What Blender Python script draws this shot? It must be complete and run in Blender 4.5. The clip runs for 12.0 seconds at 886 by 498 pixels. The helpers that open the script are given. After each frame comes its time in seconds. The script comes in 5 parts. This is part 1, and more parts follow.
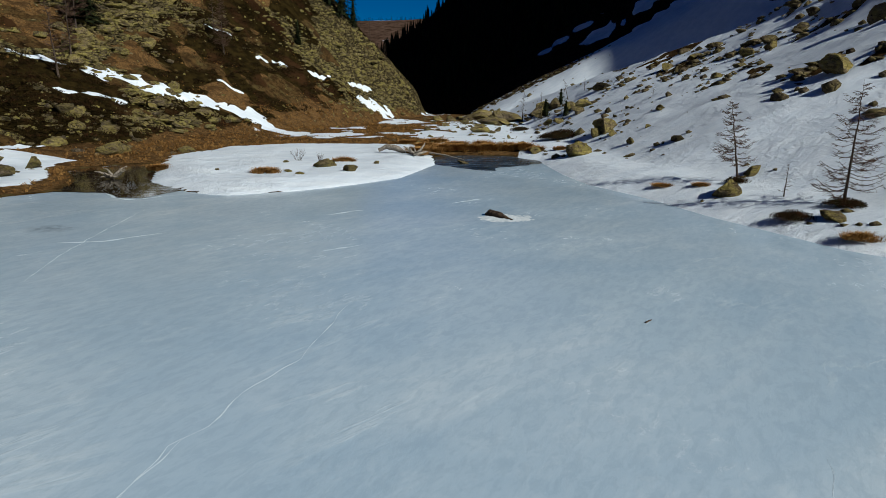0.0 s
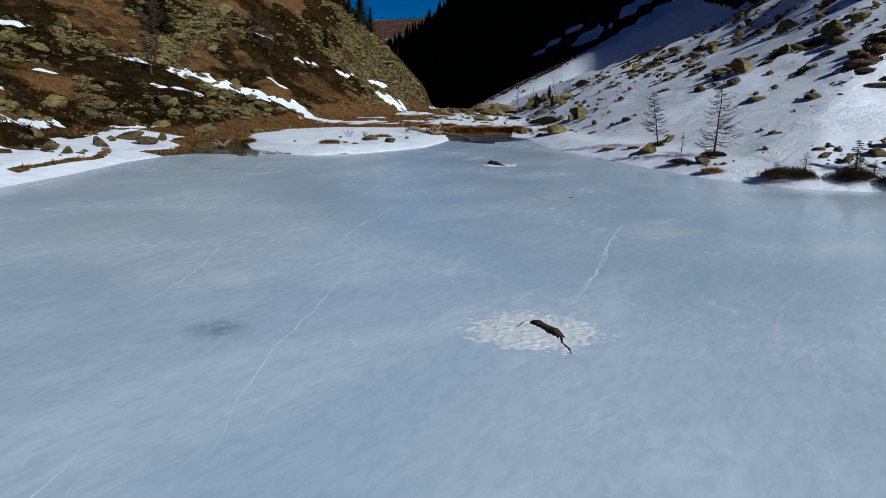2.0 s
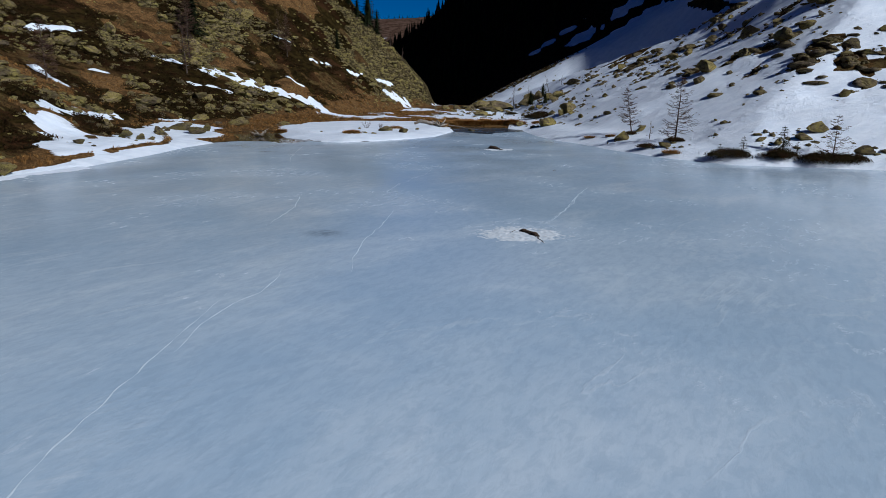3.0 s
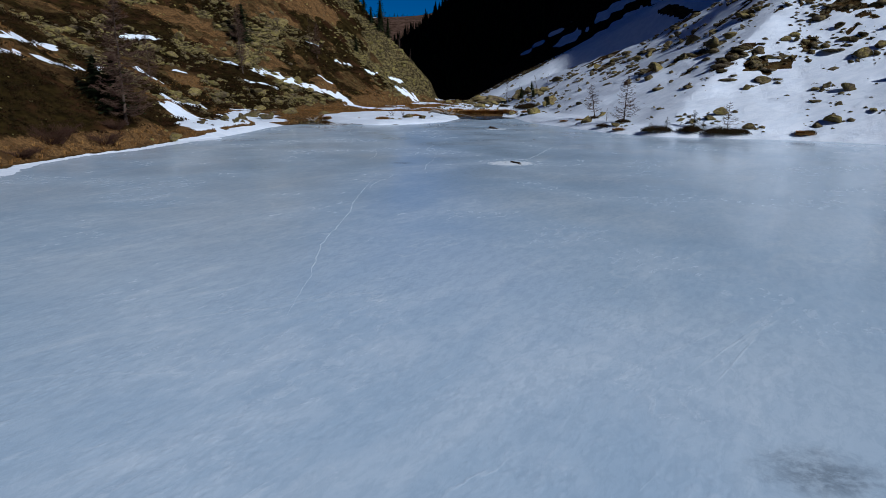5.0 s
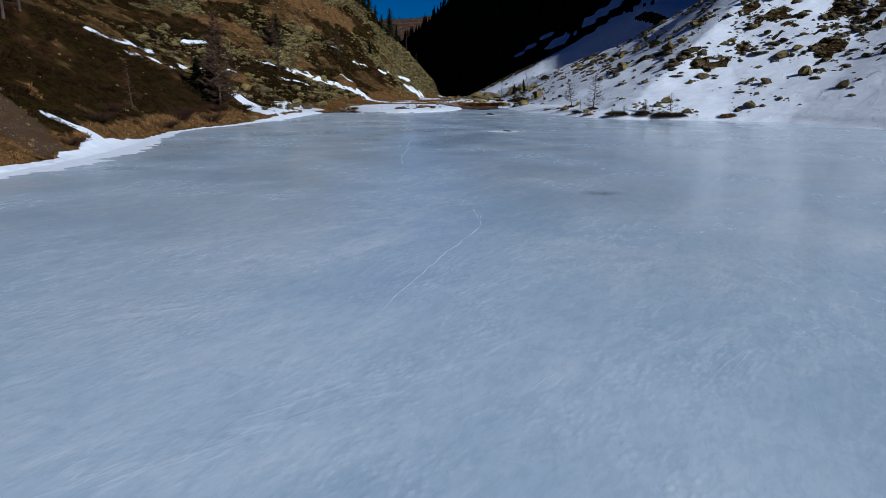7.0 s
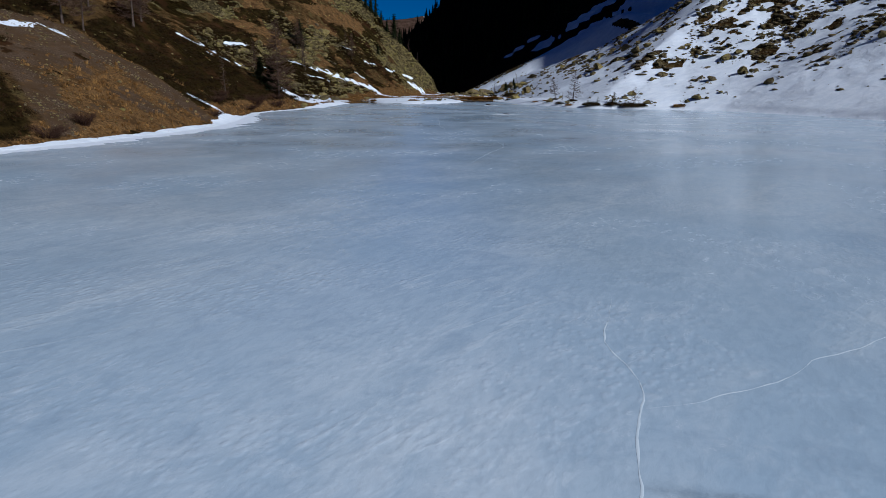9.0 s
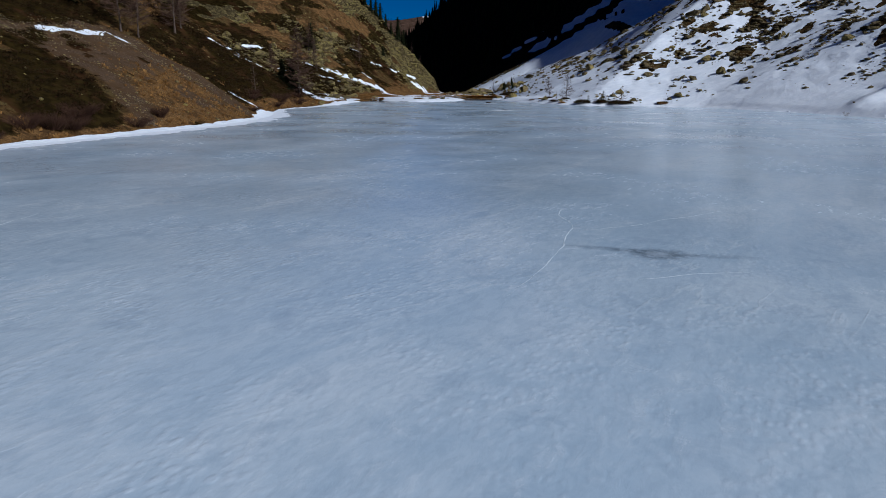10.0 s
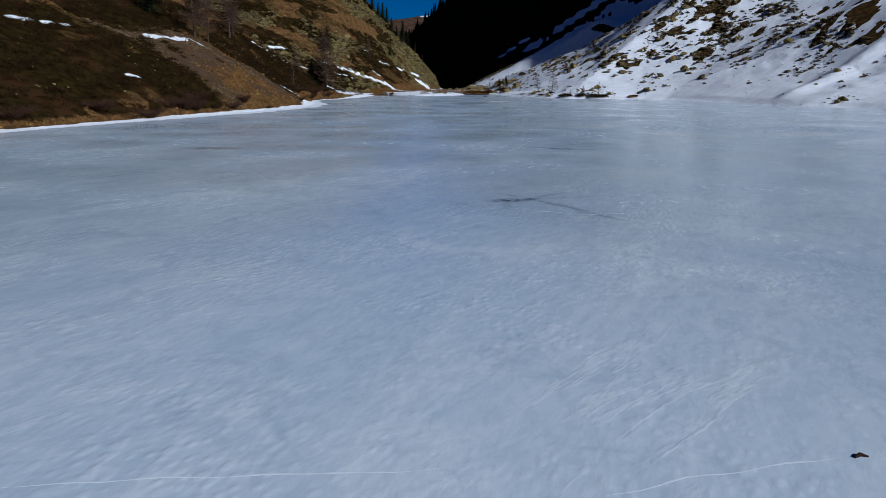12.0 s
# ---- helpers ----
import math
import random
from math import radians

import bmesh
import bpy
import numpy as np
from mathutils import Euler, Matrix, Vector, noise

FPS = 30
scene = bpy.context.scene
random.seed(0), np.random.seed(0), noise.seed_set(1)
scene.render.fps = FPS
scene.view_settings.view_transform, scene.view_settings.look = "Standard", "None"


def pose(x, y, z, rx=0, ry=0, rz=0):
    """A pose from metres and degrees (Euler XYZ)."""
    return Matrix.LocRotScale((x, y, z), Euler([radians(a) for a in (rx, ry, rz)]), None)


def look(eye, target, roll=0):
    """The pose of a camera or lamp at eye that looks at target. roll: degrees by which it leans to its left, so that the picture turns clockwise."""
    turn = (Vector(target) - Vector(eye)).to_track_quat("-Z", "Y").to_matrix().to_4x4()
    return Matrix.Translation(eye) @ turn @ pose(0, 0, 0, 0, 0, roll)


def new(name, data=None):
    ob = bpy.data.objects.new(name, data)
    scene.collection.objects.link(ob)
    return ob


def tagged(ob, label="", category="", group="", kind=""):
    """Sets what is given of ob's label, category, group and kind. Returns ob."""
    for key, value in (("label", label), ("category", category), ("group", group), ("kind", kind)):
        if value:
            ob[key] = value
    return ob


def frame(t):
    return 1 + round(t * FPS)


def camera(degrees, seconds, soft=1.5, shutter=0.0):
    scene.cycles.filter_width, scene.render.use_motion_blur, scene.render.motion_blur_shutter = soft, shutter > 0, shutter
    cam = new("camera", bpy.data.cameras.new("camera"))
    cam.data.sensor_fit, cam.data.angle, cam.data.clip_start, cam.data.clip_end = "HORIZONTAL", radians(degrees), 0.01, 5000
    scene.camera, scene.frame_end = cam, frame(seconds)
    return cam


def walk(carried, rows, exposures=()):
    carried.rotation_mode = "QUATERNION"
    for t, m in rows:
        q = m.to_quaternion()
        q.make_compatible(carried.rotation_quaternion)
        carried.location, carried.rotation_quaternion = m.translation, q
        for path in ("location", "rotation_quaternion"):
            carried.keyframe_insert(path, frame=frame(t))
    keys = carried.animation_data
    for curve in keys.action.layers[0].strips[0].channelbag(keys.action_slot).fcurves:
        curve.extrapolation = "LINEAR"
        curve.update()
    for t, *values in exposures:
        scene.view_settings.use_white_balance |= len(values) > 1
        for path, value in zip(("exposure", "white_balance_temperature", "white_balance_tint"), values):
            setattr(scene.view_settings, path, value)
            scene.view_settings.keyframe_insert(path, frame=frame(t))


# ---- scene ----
cam = camera(65.0, 12.0, soft=0.5)
PATH = [
    (0, (-0.878, -0.798, 3.989), (-1.185, 1.123, 3.525), 0.4),
    (0.5, (-0.633, -3.561, 3.941), (-0.939, -1.64, 3.477), 0.4),
    (1, (-0.396, -6.563, 3.916), (-0.7, -4.642, 3.451), 0.4),
    (1.5, (-0.082, -9.704, 3.909), (-0.386, -7.784, 3.441), 0.4),
    (2, (0.18, -13.022, 3.85), (-0.123, -11.101, 3.382), 0.4),
    (2.5, (0.423, -16.436, 3.827), (0.125, -14.516, 3.357), 0.5),
    (3, (0.654, -19.986, 3.818), (0.359, -18.064, 3.347), 0.4),
    (5, (1.53, -35.173, 3.871), (1.252, -33.25, 3.393), 0.3),
    (5.5, (1.625, -38.869, 3.751), (1.354, -36.946, 3.275), 0.3),
    (6, (1.917, -42.651, 3.631), (1.647, -40.727, 3.156), 0.4),
    (6.5, (2.219, -46.439, 3.488), (1.951, -44.514, 3.014), 0.3),
    (7, (2.491, -50.182, 3.393), (2.224, -48.257, 2.92), 0.2),
    (9, (2.117, -65.903, 2.891), (1.89, -63.972, 2.42), 0.5),
    (9.5, (2.126, -69.739, 2.854), (1.903, -67.808, 2.385), 0.3),
    (10, (2.282, -73.567, 2.868), (2.06, -71.636, 2.397), 0.4),
    (10.5, (2.477, -77.312, 2.799), (2.257, -75.381, 2.327), 0.4),
    (11, (2.681, -81.127, 2.778), (2.465, -79.196, 2.304), 0.4),
    (11.5, (2.889, -84.897, 2.671), (2.674, -82.966, 2.197), 0.4),
    (12, (3.09, -88.732, 2.551), (2.877, -86.801, 2.077), 0.4),
]
# the clip's camera turns its white balance bluer in the first seconds
BALANCE = [(0.0, 0.03, 6380, 1), (1.5, 0.03, 6060, 4), (2.5, -0.04, 5830, 7), (5.0, -0.12, 5650, 9), (9.0, -0.13, 5700, 9), (12.0, -0.14, 5790, 10)]
walk(cam, [(t, look(eye, target, roll)) for t, eye, target, roll in PATH], BALANCE)


# ---------------------------------------------------------------- sun, sky, exposure
SUN_DIR = Vector((0.87, -0.49, 0.0)).normalized()      # horizontal way towards the sun
SUN_ELEV = 33.0
sun_data = bpy.data.lights.new("sun", "SUN")
sun_data.energy, sun_data.angle, sun_data.color = 5.3, radians(0.55), (1.0, 0.955, 0.89)
sun = new("sun", sun_data)
up = math.tan(radians(SUN_ELEV))
sun.matrix_world = look((200 * SUN_DIR.x, 200 * SUN_DIR.y, 200 * up), (0, 0, 0))

world = bpy.data.worlds.new("sky")
scene.world = world
world.use_nodes = True
wn = world.node_tree
wn.nodes.clear()
sky = wn.nodes.new("ShaderNodeTexSky")
sky.sky_type, sky.sun_disc = "NISHITA", False
sky.sun_elevation, sky.sun_rotation = radians(SUN_ELEV), math.atan2(SUN_DIR.x, SUN_DIR.y)
sky.altitude, sky.air_density, sky.dust_density, sky.ozone_density = 2600, 1.0, 0.0, 6.0
background = wn.nodes.new("ShaderNodeBackground")
background.inputs["Strength"].default_value = 0.033
world_out = wn.nodes.new("ShaderNodeOutputWorld")
deeper = wn.nodes.new("ShaderNodeHueSaturation")       # thin, dry mountain air
deeper.inputs["Saturation"].default_value = 1.55
deeper.inputs["Hue"].default_value = 0.516
wn.links.new(sky.outputs[0], deeper.inputs["Color"])
wn.links.new(deeper.outputs[0], background.inputs[0])
wn.links.new(background.outputs[0], world_out.inputs[0])
scene.view_settings.exposure = 0.0


# ---------------------------------------------------------------- the lie of the land
def smooth(v, a, b):
    k = np.clip((v - a) / (b - a), 0, 1)
    return k * k * (3 - 2 * k)


def line_distance(px, py, line):
    best = np.full(px.shape, 1e9)
    for (ax, ay), (bx, by) in zip(line[:-1], line[1:]):
        dx, dy = bx - ax, by - ay
        k = np.clip(((px - ax) * dx + (py - ay) * dy) / (dx * dx + dy * dy), 0, 1)
        best = np.minimum(best, np.hypot(px - ax - k * dx, py - ay - k * dy))
    return best


def inside(px, py, ring):
    odd = np.zeros(px.shape, bool)
    for (ax, ay), (bx, by) in zip(ring, ring[1:] + ring[:1]):
        if ay != by:
            cut = ax + (py - ay) * (bx - ax) / (by - ay)
            odd ^= ((ay > py) != (by > py)) & (px < cut)
    return odd


def wave(px, py, size, seed=0.0):
    """Smooth uneven ground, about -1 to 1, from a few crossed sines and a hash lattice."""
    u, v = px / size + seed * 7.31, py / size + seed * 3.17
    iu, iv = np.floor(u), np.floor(v)
    fu, fv = u - iu, v - iv
    fu, fv = fu * fu * (3 - 2 * fu), fv * fv * (3 - 2 * fv)

    def lattice(a, b):
        h = np.sin(a * 127.1 + b * 311.7 + seed * 17.7) * 43758.5453
        return 2 * (h - np.floor(h)) - 1
    low = lattice(iu, iv) * (1 - fu) + lattice(iu + 1, iv) * fu
    high = lattice(iu, iv + 1) * (1 - fu) + lattice(iu + 1, iv + 1) * fu
    return low * (1 - fv) + high * fv


def rough(px, py, size, octaves, seed=0.0):
    total, gain, weight = 0.0, 1.0, 0.0
    for k in range(octaves):
        total = total + gain * wave(px, py, size / 2 ** k, seed + k * 1.7)
        weight, gain = weight + gain, gain * 0.55
    return total / weight


# foot of the sunny hill west of the lake, of the snowy hill east of it, and of the shaded mountain
WEST_FOOT = [(5, -128), (-18, -118), (-26, -100), (-25, -80), (-22.5, -64), (-20.6, -53), (-19, -43.5), (-17.6, -36), (-16.9, -30),
             (-17, -24.5), (-17.8, -19.5), (-19.5, -13.6), (-21.2, -8), (-21.4, -3.7), (-20.5, 0), (-20.5, 5), (-19.8, 8), (-19.8, 13),
             (-20.2, 17.5), (-22.6, 22), (-24.5, 28), (-22.5, 34), (-21.5, 40), (-20, 48), (-18.5, 60), (-16.2, 77), (-16.4, 85), (-18.5, 91), (-27, 101),
             (-45, 120), (-90, 160), (-170, 260), (-300, 500), (-330, 800)]
EAST_FOOT = [(5, -128), (30, -118), (44, -100), (48, -70), (46, -40), (40, -20), (36.5, -13), (32.6, -9.5), (30.6, -3.3), (29, 2), (26.5, 5.8),
             (24.6, 9.2), (22.5, 11.8), (18.5, 13.8), (13.5, 14.6), (9.5, 15), (6.5, 17.6), (4.2, 21.5), (2.6, 25), (0.7, 28), (-0.3, 31),
             (-1.5, 36.7), (-3, 50), (-6, 68), (-10, 89), (-4, 97), (6, 96), (16, 97), (40, 95), (90, 90), (300, 80)]
DARK_FOOT = [(3000, 86), (300, 86), (100, 90), (40, 98), (10, 110), (-14, 122), (-40, 180), (-85, 250), (-66, 330), (0, 450), (0, 1500)]
LAKE = [p for p in WEST_FOOT[:19]] + [(-19.9, 20.6), (-18.9, 22.1), (-20.1, 24.8), (-22.5, 27.6), (-22.2, 29.6), (-20.8, 30.8), (-19.4, 29.6), (-17, 25.2), (-14.3, 23), (-12.6, 22.6),
        (-10.9, 23.7), (-9.3, 25.5), (-7.6, 28.4), (-7.0, 33.6), (-7.5, 36.8), (-6.6, 38.2), (-3.5, 38.6), (-1.6, 36.7)] + EAST_FOOT[20:0:-1]


def shore_distance(px, py):
    """Metres from the edge of the lake, negative on it."""
    d = line_distance(px, py, LAKE + LAKE[:1])
    return np.where(inside(px, py, LAKE), -d, d)


def hill_depth(px, py, foot, corners):
    d = line_distance(px, py, foot)
    return np.where(inside(px, py, foot + corners), d, 0.0)


def depths(px, py):
    west = hill_depth(px, py, WEST_FOOT, [(-3000, 800), (-3000, -3000), (5, -3000)])
    east = hill_depth(px, py, EAST_FOOT, [(3000, 80), (3000, -3000), (5, -3000)])
    dark = hill_depth(px, py, DARK_FOOT, [(3000, 1500)])
    return west, east, dark


def box(v, a, b, soft=1.0):
    return smooth(v, a - soft, a + soft) * (1 - smooth(v, b - soft, b + soft))


def back_slope(px, py):
    """The snowy slope that runs on behind the hill's crest, up into the shade."""
    left = np.interp(py, [60, 84, 92, 100, 140], [-2, -10.2, -12.2, -13.0, -14.5])
    rise = 0.50 * np.maximum(px - left, 0)
    rise = np.where(rise > 16, 16 + 0.15 * (rise - 16), rise) * (1 + 0.06 * rough(px, py, 9, 3, 15))
    return np.where((px < 140) & (py < 200), rise * smooth(py, 74, 90) * (1 - 0.5 * smooth(py, 100, 160)), 0.0)


def height(px, py):
    """Height of the bare ground, with the ice at 0."""
    px, py = np.asarray(px, float), np.asarray(py, float)
    west, east, dark = depths(px, py)
    lake = shore_distance(px, py)
    z = np.where(lake < 0, np.maximum(-0.9, lake * 0.35), np.minimum(0.22, lake * 0.16))
    z = z - 9.0 * smooth(py, 84, 125) * (1 - smooth(dark, 0, 11)) * (1 - smooth(py, 300, 450))
    # marsh between the lake and the gorge
    marsh = smooth(lake, 0.2, 2.5) * (1 - smooth(west + east, 0, 3))
    z = z + marsh * 0.12 * rough(px, py, 3.0, 3, 5)
    # west hill: a bench along part of the shore, then the slope
    bench = np.interp(py, [-10, 5, 9, 20, 45, 60], [0.6, 0.6, 4.5, 4.5, 2.5, 1.0])
    slope = np.interp(py, [-110, -50, -30, -20, -8, 2, 10, 25, 42, 52, 64, 77, 95, 200],
                      [0.6, 0.62, 0.52, 0.6, 0.85, 0.62, 0.55, 0.53, 0.55, 0.72, 0.95, 1.2, 0.9, 0.5])
    climb = slope * np.maximum(west - bench, 0) + 0.14 * np.minimum(west, bench)
    cap = 14.0
    climb = np.where(climb > cap, cap + (climb - cap) * 0.75, climb)
    z = z + climb * (1 + 0.10 * rough(px, py, 14, 3, 1) * smooth(west, 2, 12))
    craggy = smooth(py, 40, 70) * smooth(west, 1.5, 6) * (1 - smooth(py, 110, 160))
    z = z + 2.2 * smooth(west, 0.1, 1.8) * box(py, 77, 94, 3.0)          # a blunt rock nose above the outlet
    z = z + craggy * (1.1 * np.abs(rough(px, py, 7.0, 4, 2)) - 0.3)
    z = z + smooth(west, 1.0, 6) * (0.30 * rough(px, py, 2.6, 3, 3) + smooth(py, 6, 14) * (0.55 * np.abs(rough(px, py * 0.7 + px * 0.3, 2.2, 3, 4)) - 0.14))
    # east hill
    bench = np.interp(py, [8, 16, 22, 34, 45, 60], [0.3, 1.2, 3.5, 3.0, 2.0, 1.5])
    slope = np.interp(py, [-100, -15, -2, 8, 15, 24, 36, 65, 90], [0.30, 0.24, 0.25, 0.40, 0.50, 0.42, 0.43, 0.47, 0.5])
    climb = slope * np.maximum(east - bench, 0) + 0.13 * np.minimum(east, bench)
    climb = climb + (0.10 + 0.12 * (1 - smooth(py, 6, 16))) * np.maximum(east - 12, 0) * (1 - smooth(py, 30, 50)) + 0.27 * np.clip(px - 15.5, 0, 18) * smooth(py, 34, 50)
    climb = np.where(climb > 24, 24 + (climb - 24) * 0.5, climb)
    crest = np.interp(px, [-10, 8, 18, 40, 80], [90, 70, 62, 54, 50])
    climb = np.maximum(climb - 0.5 * np.maximum(py - crest, 0) * smooth(east, 0, 8), 0.1 * smooth(east, 0, 3))
    z = z + climb * (1 + 0.10 * rough(px, py, 12, 2, 6) * smooth(east, 3, 12))
    z = z + smooth(east, 2.0, 8) * (0.22 * rough(px, py, 3.4, 3, 7) + smooth(py, 8, 20) * 0.045 * rough(px * 0.8 + py * 0.6, (py - px) * 0.5, 1.4, 2, 13))
    # a wind-blown rib of snow down the south-east slope
    rib = line_distance(px, py, [(31.6, -4.0), (35.2, -2.0), (39.8, 0.7), (46.5, 4.5)])
    z = z + 0.6 * np.exp(-(rib / 1.3) ** 2) * smooth(east, 0.2, 4)
    # back slope of the snowy hill, then the shaded mountain, an unseen rise added to the east to shade it, and the far
    # ridge
    back = back_slope(px, py)
    z = np.where(back > 0.05, np.maximum(z, back), z)
    mountain = 0.82 * dark * (1 + 0.12 * rough(px, py, 40, 3, 8)) + 1.2 * smooth(dark, 4, 30) * rough(px, py, 14, 3, 9)
    z = np.where(dark > 0, np.maximum(z, mountain), z)
    # unseen eastern rise; its skyline is set by where its shadow should end
    shade_wall = np.interp(py, [-90, -45, -16, -0.4, 8, 15, 23, 30, 60, 110], [0, 38, 66, 79, 87, 93.5, 98.5, 102, 130, 190])
    z = np.where(px > 100, np.maximum(z, shade_wall * smooth(px, 100, 124) * (1 - smooth(py, 330, 430))), z)
    z = z + (83 + 14 * rough(px, py, 220, 4, 11)) * smooth(py, 480, 900) * (1 - 0.75 * smooth(px, -120, 200))
    return z


def blot(px, py, cx, cy, rx, ry, turn=0.0):
    """1 in the middle of an ellipse, 0.5 on its rim, 0 well outside."""
    c, s = math.cos(turn), math.sin(turn)
    u, v = (px - cx) * c + (py - cy) * s, -(px - cx) * s + (py - cy) * c
    return np.clip(1 - 0.5 * np.hypot(u / rx, v / ry), 0, 1)


ISLAND = [(-19.4, 29.6), (-20.6, 33.5), (-19.9, 38.6), (-14.8, 41.2), (-9.8, 42.0), (-8.0, 38.0), (-6.6, 34), (-7.2, 28), (-9.4, 25), (-12.6, 22), (-17, 24.8)]
# old snow lying on the sunny hill: from, to, breadth
DRIFTS = [(-31.2, 42.1, -27.3, 45.3, 1.5), (-27.3, 45.3, -22.8, 49.6, 2.0), (-22.6, 49.3, -16.2, 48.6, 3.2), (-30.3, 37.9, -28.1, 40.8, 0.6),
          (-34.8, 30.9, -34.0, 31.8, 0.6), (-34.9, 38.8, -32.2, 40.7, 0.7), (-35.6, 25.7, -33.7, 25.2, 1.2), (-40.5, 31.9, -38.9, 35.6, 0.7),
          (-26.4, 50.6, -25.3, 51.5, 0.6), (-30.2, 56.0, -28.7, 57.8, 0.38), (-26.6, 57.8, -25.4, 60.8, 0.45), (-23.6, 63.6, -22.9, 66.1, 0.6),
          (-20.4, 68.0, -18.1, 72.1, 2.2), (-21.7, 69.0, -20.4, 72.3, 0.7), (-18.0, 71.0, -14.6, 66.1, 3.4), (-28.1, 28.8, -26.5, 32.0, 0.6),
          (-27.2, 15.4, -29.1, 24.8, 0.8)]
DRIFTS_SOUTH = [(-31.1, -0.4, -30.8, 2.3, 0.5), (-30.8, 2.3, -31.8, 7.4, 0.42), (-28.6, 0.5, -29.4, 3.3, 0.4), (-40.9, 31.7, -38.8, 36.6, 0.7),
                (-30.7, 12.2, -32.1, 17.7, 0.7), (-25.9, 14.7, -21.7, 10.9, 2.6), (-30.6, -45.0, -29.3, -39.4, 0.38), (-28.9, -30.2, -28.0, -26.6, 0.6), (-28.0, -26.6, -27.5, -22.8, 0.6),
                (-23.8, -43.3, -23.3, -42.2, 0.45), (-20.6, -19.4, -19.4, -18.2, 0.8), (-31.9, 6.1, -33.2, 11.3, 0.7), (-29.0, 4.6, -30.7, 10.6, 0.6)]
# heath that shows through the snow of the east hill
BARE = [(33.9, 33.7, 2.6, 0.9, 0.8), (47.0, 13.5, 4.0, 1.8, 0.7), (43.5, 16.5, 2.2, 0.8, 0.8), (42.3, 13.2, 1.9, 0.8, 0.8), (36.6, 31.2, 2.6, 0.9, 0.8), (26.0, 34.2, 1.8, 0.6, 0.8),
        (-3.8, 57.0, 0.8, 0.4, 0.0), (41, 21, 2.4, 0.6, 0.9), (45, 16, 2.6, 0.8, 0.8), (39, 27, 2.0, 0.6, 0.9)]


def screes(px, py, west):
    low, high = np.interp(west, [0, 2, 5, 9, 13], [-38, -36.3, -34, -33.6, -37]), np.interp(west, [0, 6, 10, 13], [-22.3, -20.8, -20.2, -21.5])
    edge = 1.0 * rough(px, py, 3.0, 2, 41)
    return smooth(py - low + edge, -0.8, 0.8) * (1 - smooth(py - high + edge, -0.8, 0.8)) * (1 - smooth(west, 12, 14)), low, high


def cover(px, py):
    """What grows or lies on the ground: snow, heath, turf, scree, stone, each 0 to 1."""
    west, east, dark = depths(px, py)
    lake = shore_distance(px, py)
    n1, n2, n3 = rough(px, py, 6.0, 3, 21), rough(px, py, 2.2, 3, 22), rough(px, py, 0.9, 2, 61)
    on_west = smooth(west, 0.0, 0.6)
    # the hill is streaked down and along, towards the outlet
    run, side = (px + py) / 1.414, (py - px) / 1.414
    n4, n5, n6 = rough(run / 2.4, side, 3.6, 4, 24), rough(run / 2.0, side, 4.0, 4, 34), rough(run / 1.8, side, 2.6, 4, 44)
    scree, low, high = screes(px, py, west)
    scree = scree * on_west
    mat = smooth(py - high, 0, 1.5) * (1 - smooth(py + 0.25 * west, 3.0, 5.5)) * box(west, 1.6, 10.5, 0.7)
    mat = mat + smooth(low - py, 0, 1.5) * box(west, 0.9, 14, 0.6)
    wild = smooth(py, 1, 6) * smooth(0.9 * n4 + 0.35 * n2 + 0.06 + 0.22 * box(py, 52, 72, 3) * box(west, 5, 13, 2), 0.04, 0.18) * smooth(west, 2.0, 4.0)
    upper = (py < 3) * smooth(west, 11, 14) * smooth(n1 + 0.5 * n2, -0.2, 0.05)
    heath = np.clip(mat * smooth(n2 + 0.3 * n3, -0.62, -0.25) + wild + upper, 0, 1)
    marsh = smooth(lake, 0.1, 0.5) * (1 - smooth(west, 0, 0.8)) * (1 - smooth(east, 0, 0.8)) * (dark <= 0)
    turf = marsh + on_west * (1 - smooth(west, 1.3, 2.6) * smooth(-py, -9, -7)) * (1 - smooth(west, 2.5, 5) * smooth(py, 7, 9))
    turf = turf + on_west * smooth(-0.5 * n4 + n6 + 0.14 * box(py, 44, 68, 3), 0.10, 0.28) * smooth(west, 2, 4) * (1 - scree)
    turf = np.clip(turf * (1 - 0.8 * scree * smooth(west, 0.4, 0.9)) + scree * (1 - smooth(west + 2 * n2, 4.0, 9.0)) * smooth(py - low, 1.0, 3.0) * (1 - smooth(py - high, -3.6, -1.6)) * smooth(n2 + 0.5 * n3, -0.7, -0.2), 0, 1)
    heath = np.clip(heath + scree * smooth(n1 + 0.6 * n2 - 0.03 * west, 0.38, 0.44), 0, 1)
    stone = on_west * smooth(py, 8, 14) * smooth(n5 + 0.25 * n2 - 0.13 * box(py, 47, 66, 3), 0.0, 0.16) * smooth(west, 2.5, 5)
    stone = np.clip(stone + smooth(py, 58, 70) * on_west * smooth(0.6 * n2 + 0.6 * n5 + 0.35 * (1 - smooth(west, 5, 14)), 0.02, 0.20) * smooth(west, 0.8, 2.5) + smooth(py, 74, 79) * on_west * smooth(n2 + 0.5 * n3, -0.6, -0.3), 0, 1)
    turf = turf * (1 - 0.8 * stone)
    # snow
    snow = np.maximum(east > 0, line_distance(px, py, EAST_FOOT[:23]) < 1.2) * 1.0 * (dark <= 0)
    for cx, cy, rx, ry, turn in BARE:
        snow = snow * (1 - smooth(blot(px, py, cx, cy, rx, ry, turn) + 0.22 * n2 + 0.30 * n3, 0.46, 0.60))
    along, across = 0.78 * px + 0.62 * py, -0.62 * px + 0.78 * py
    specks = rough(along / 2.2, across, 1.6, 3, 51) + 0.45 * rough(px, py, 9, 2, 52) + 0.30 * n3
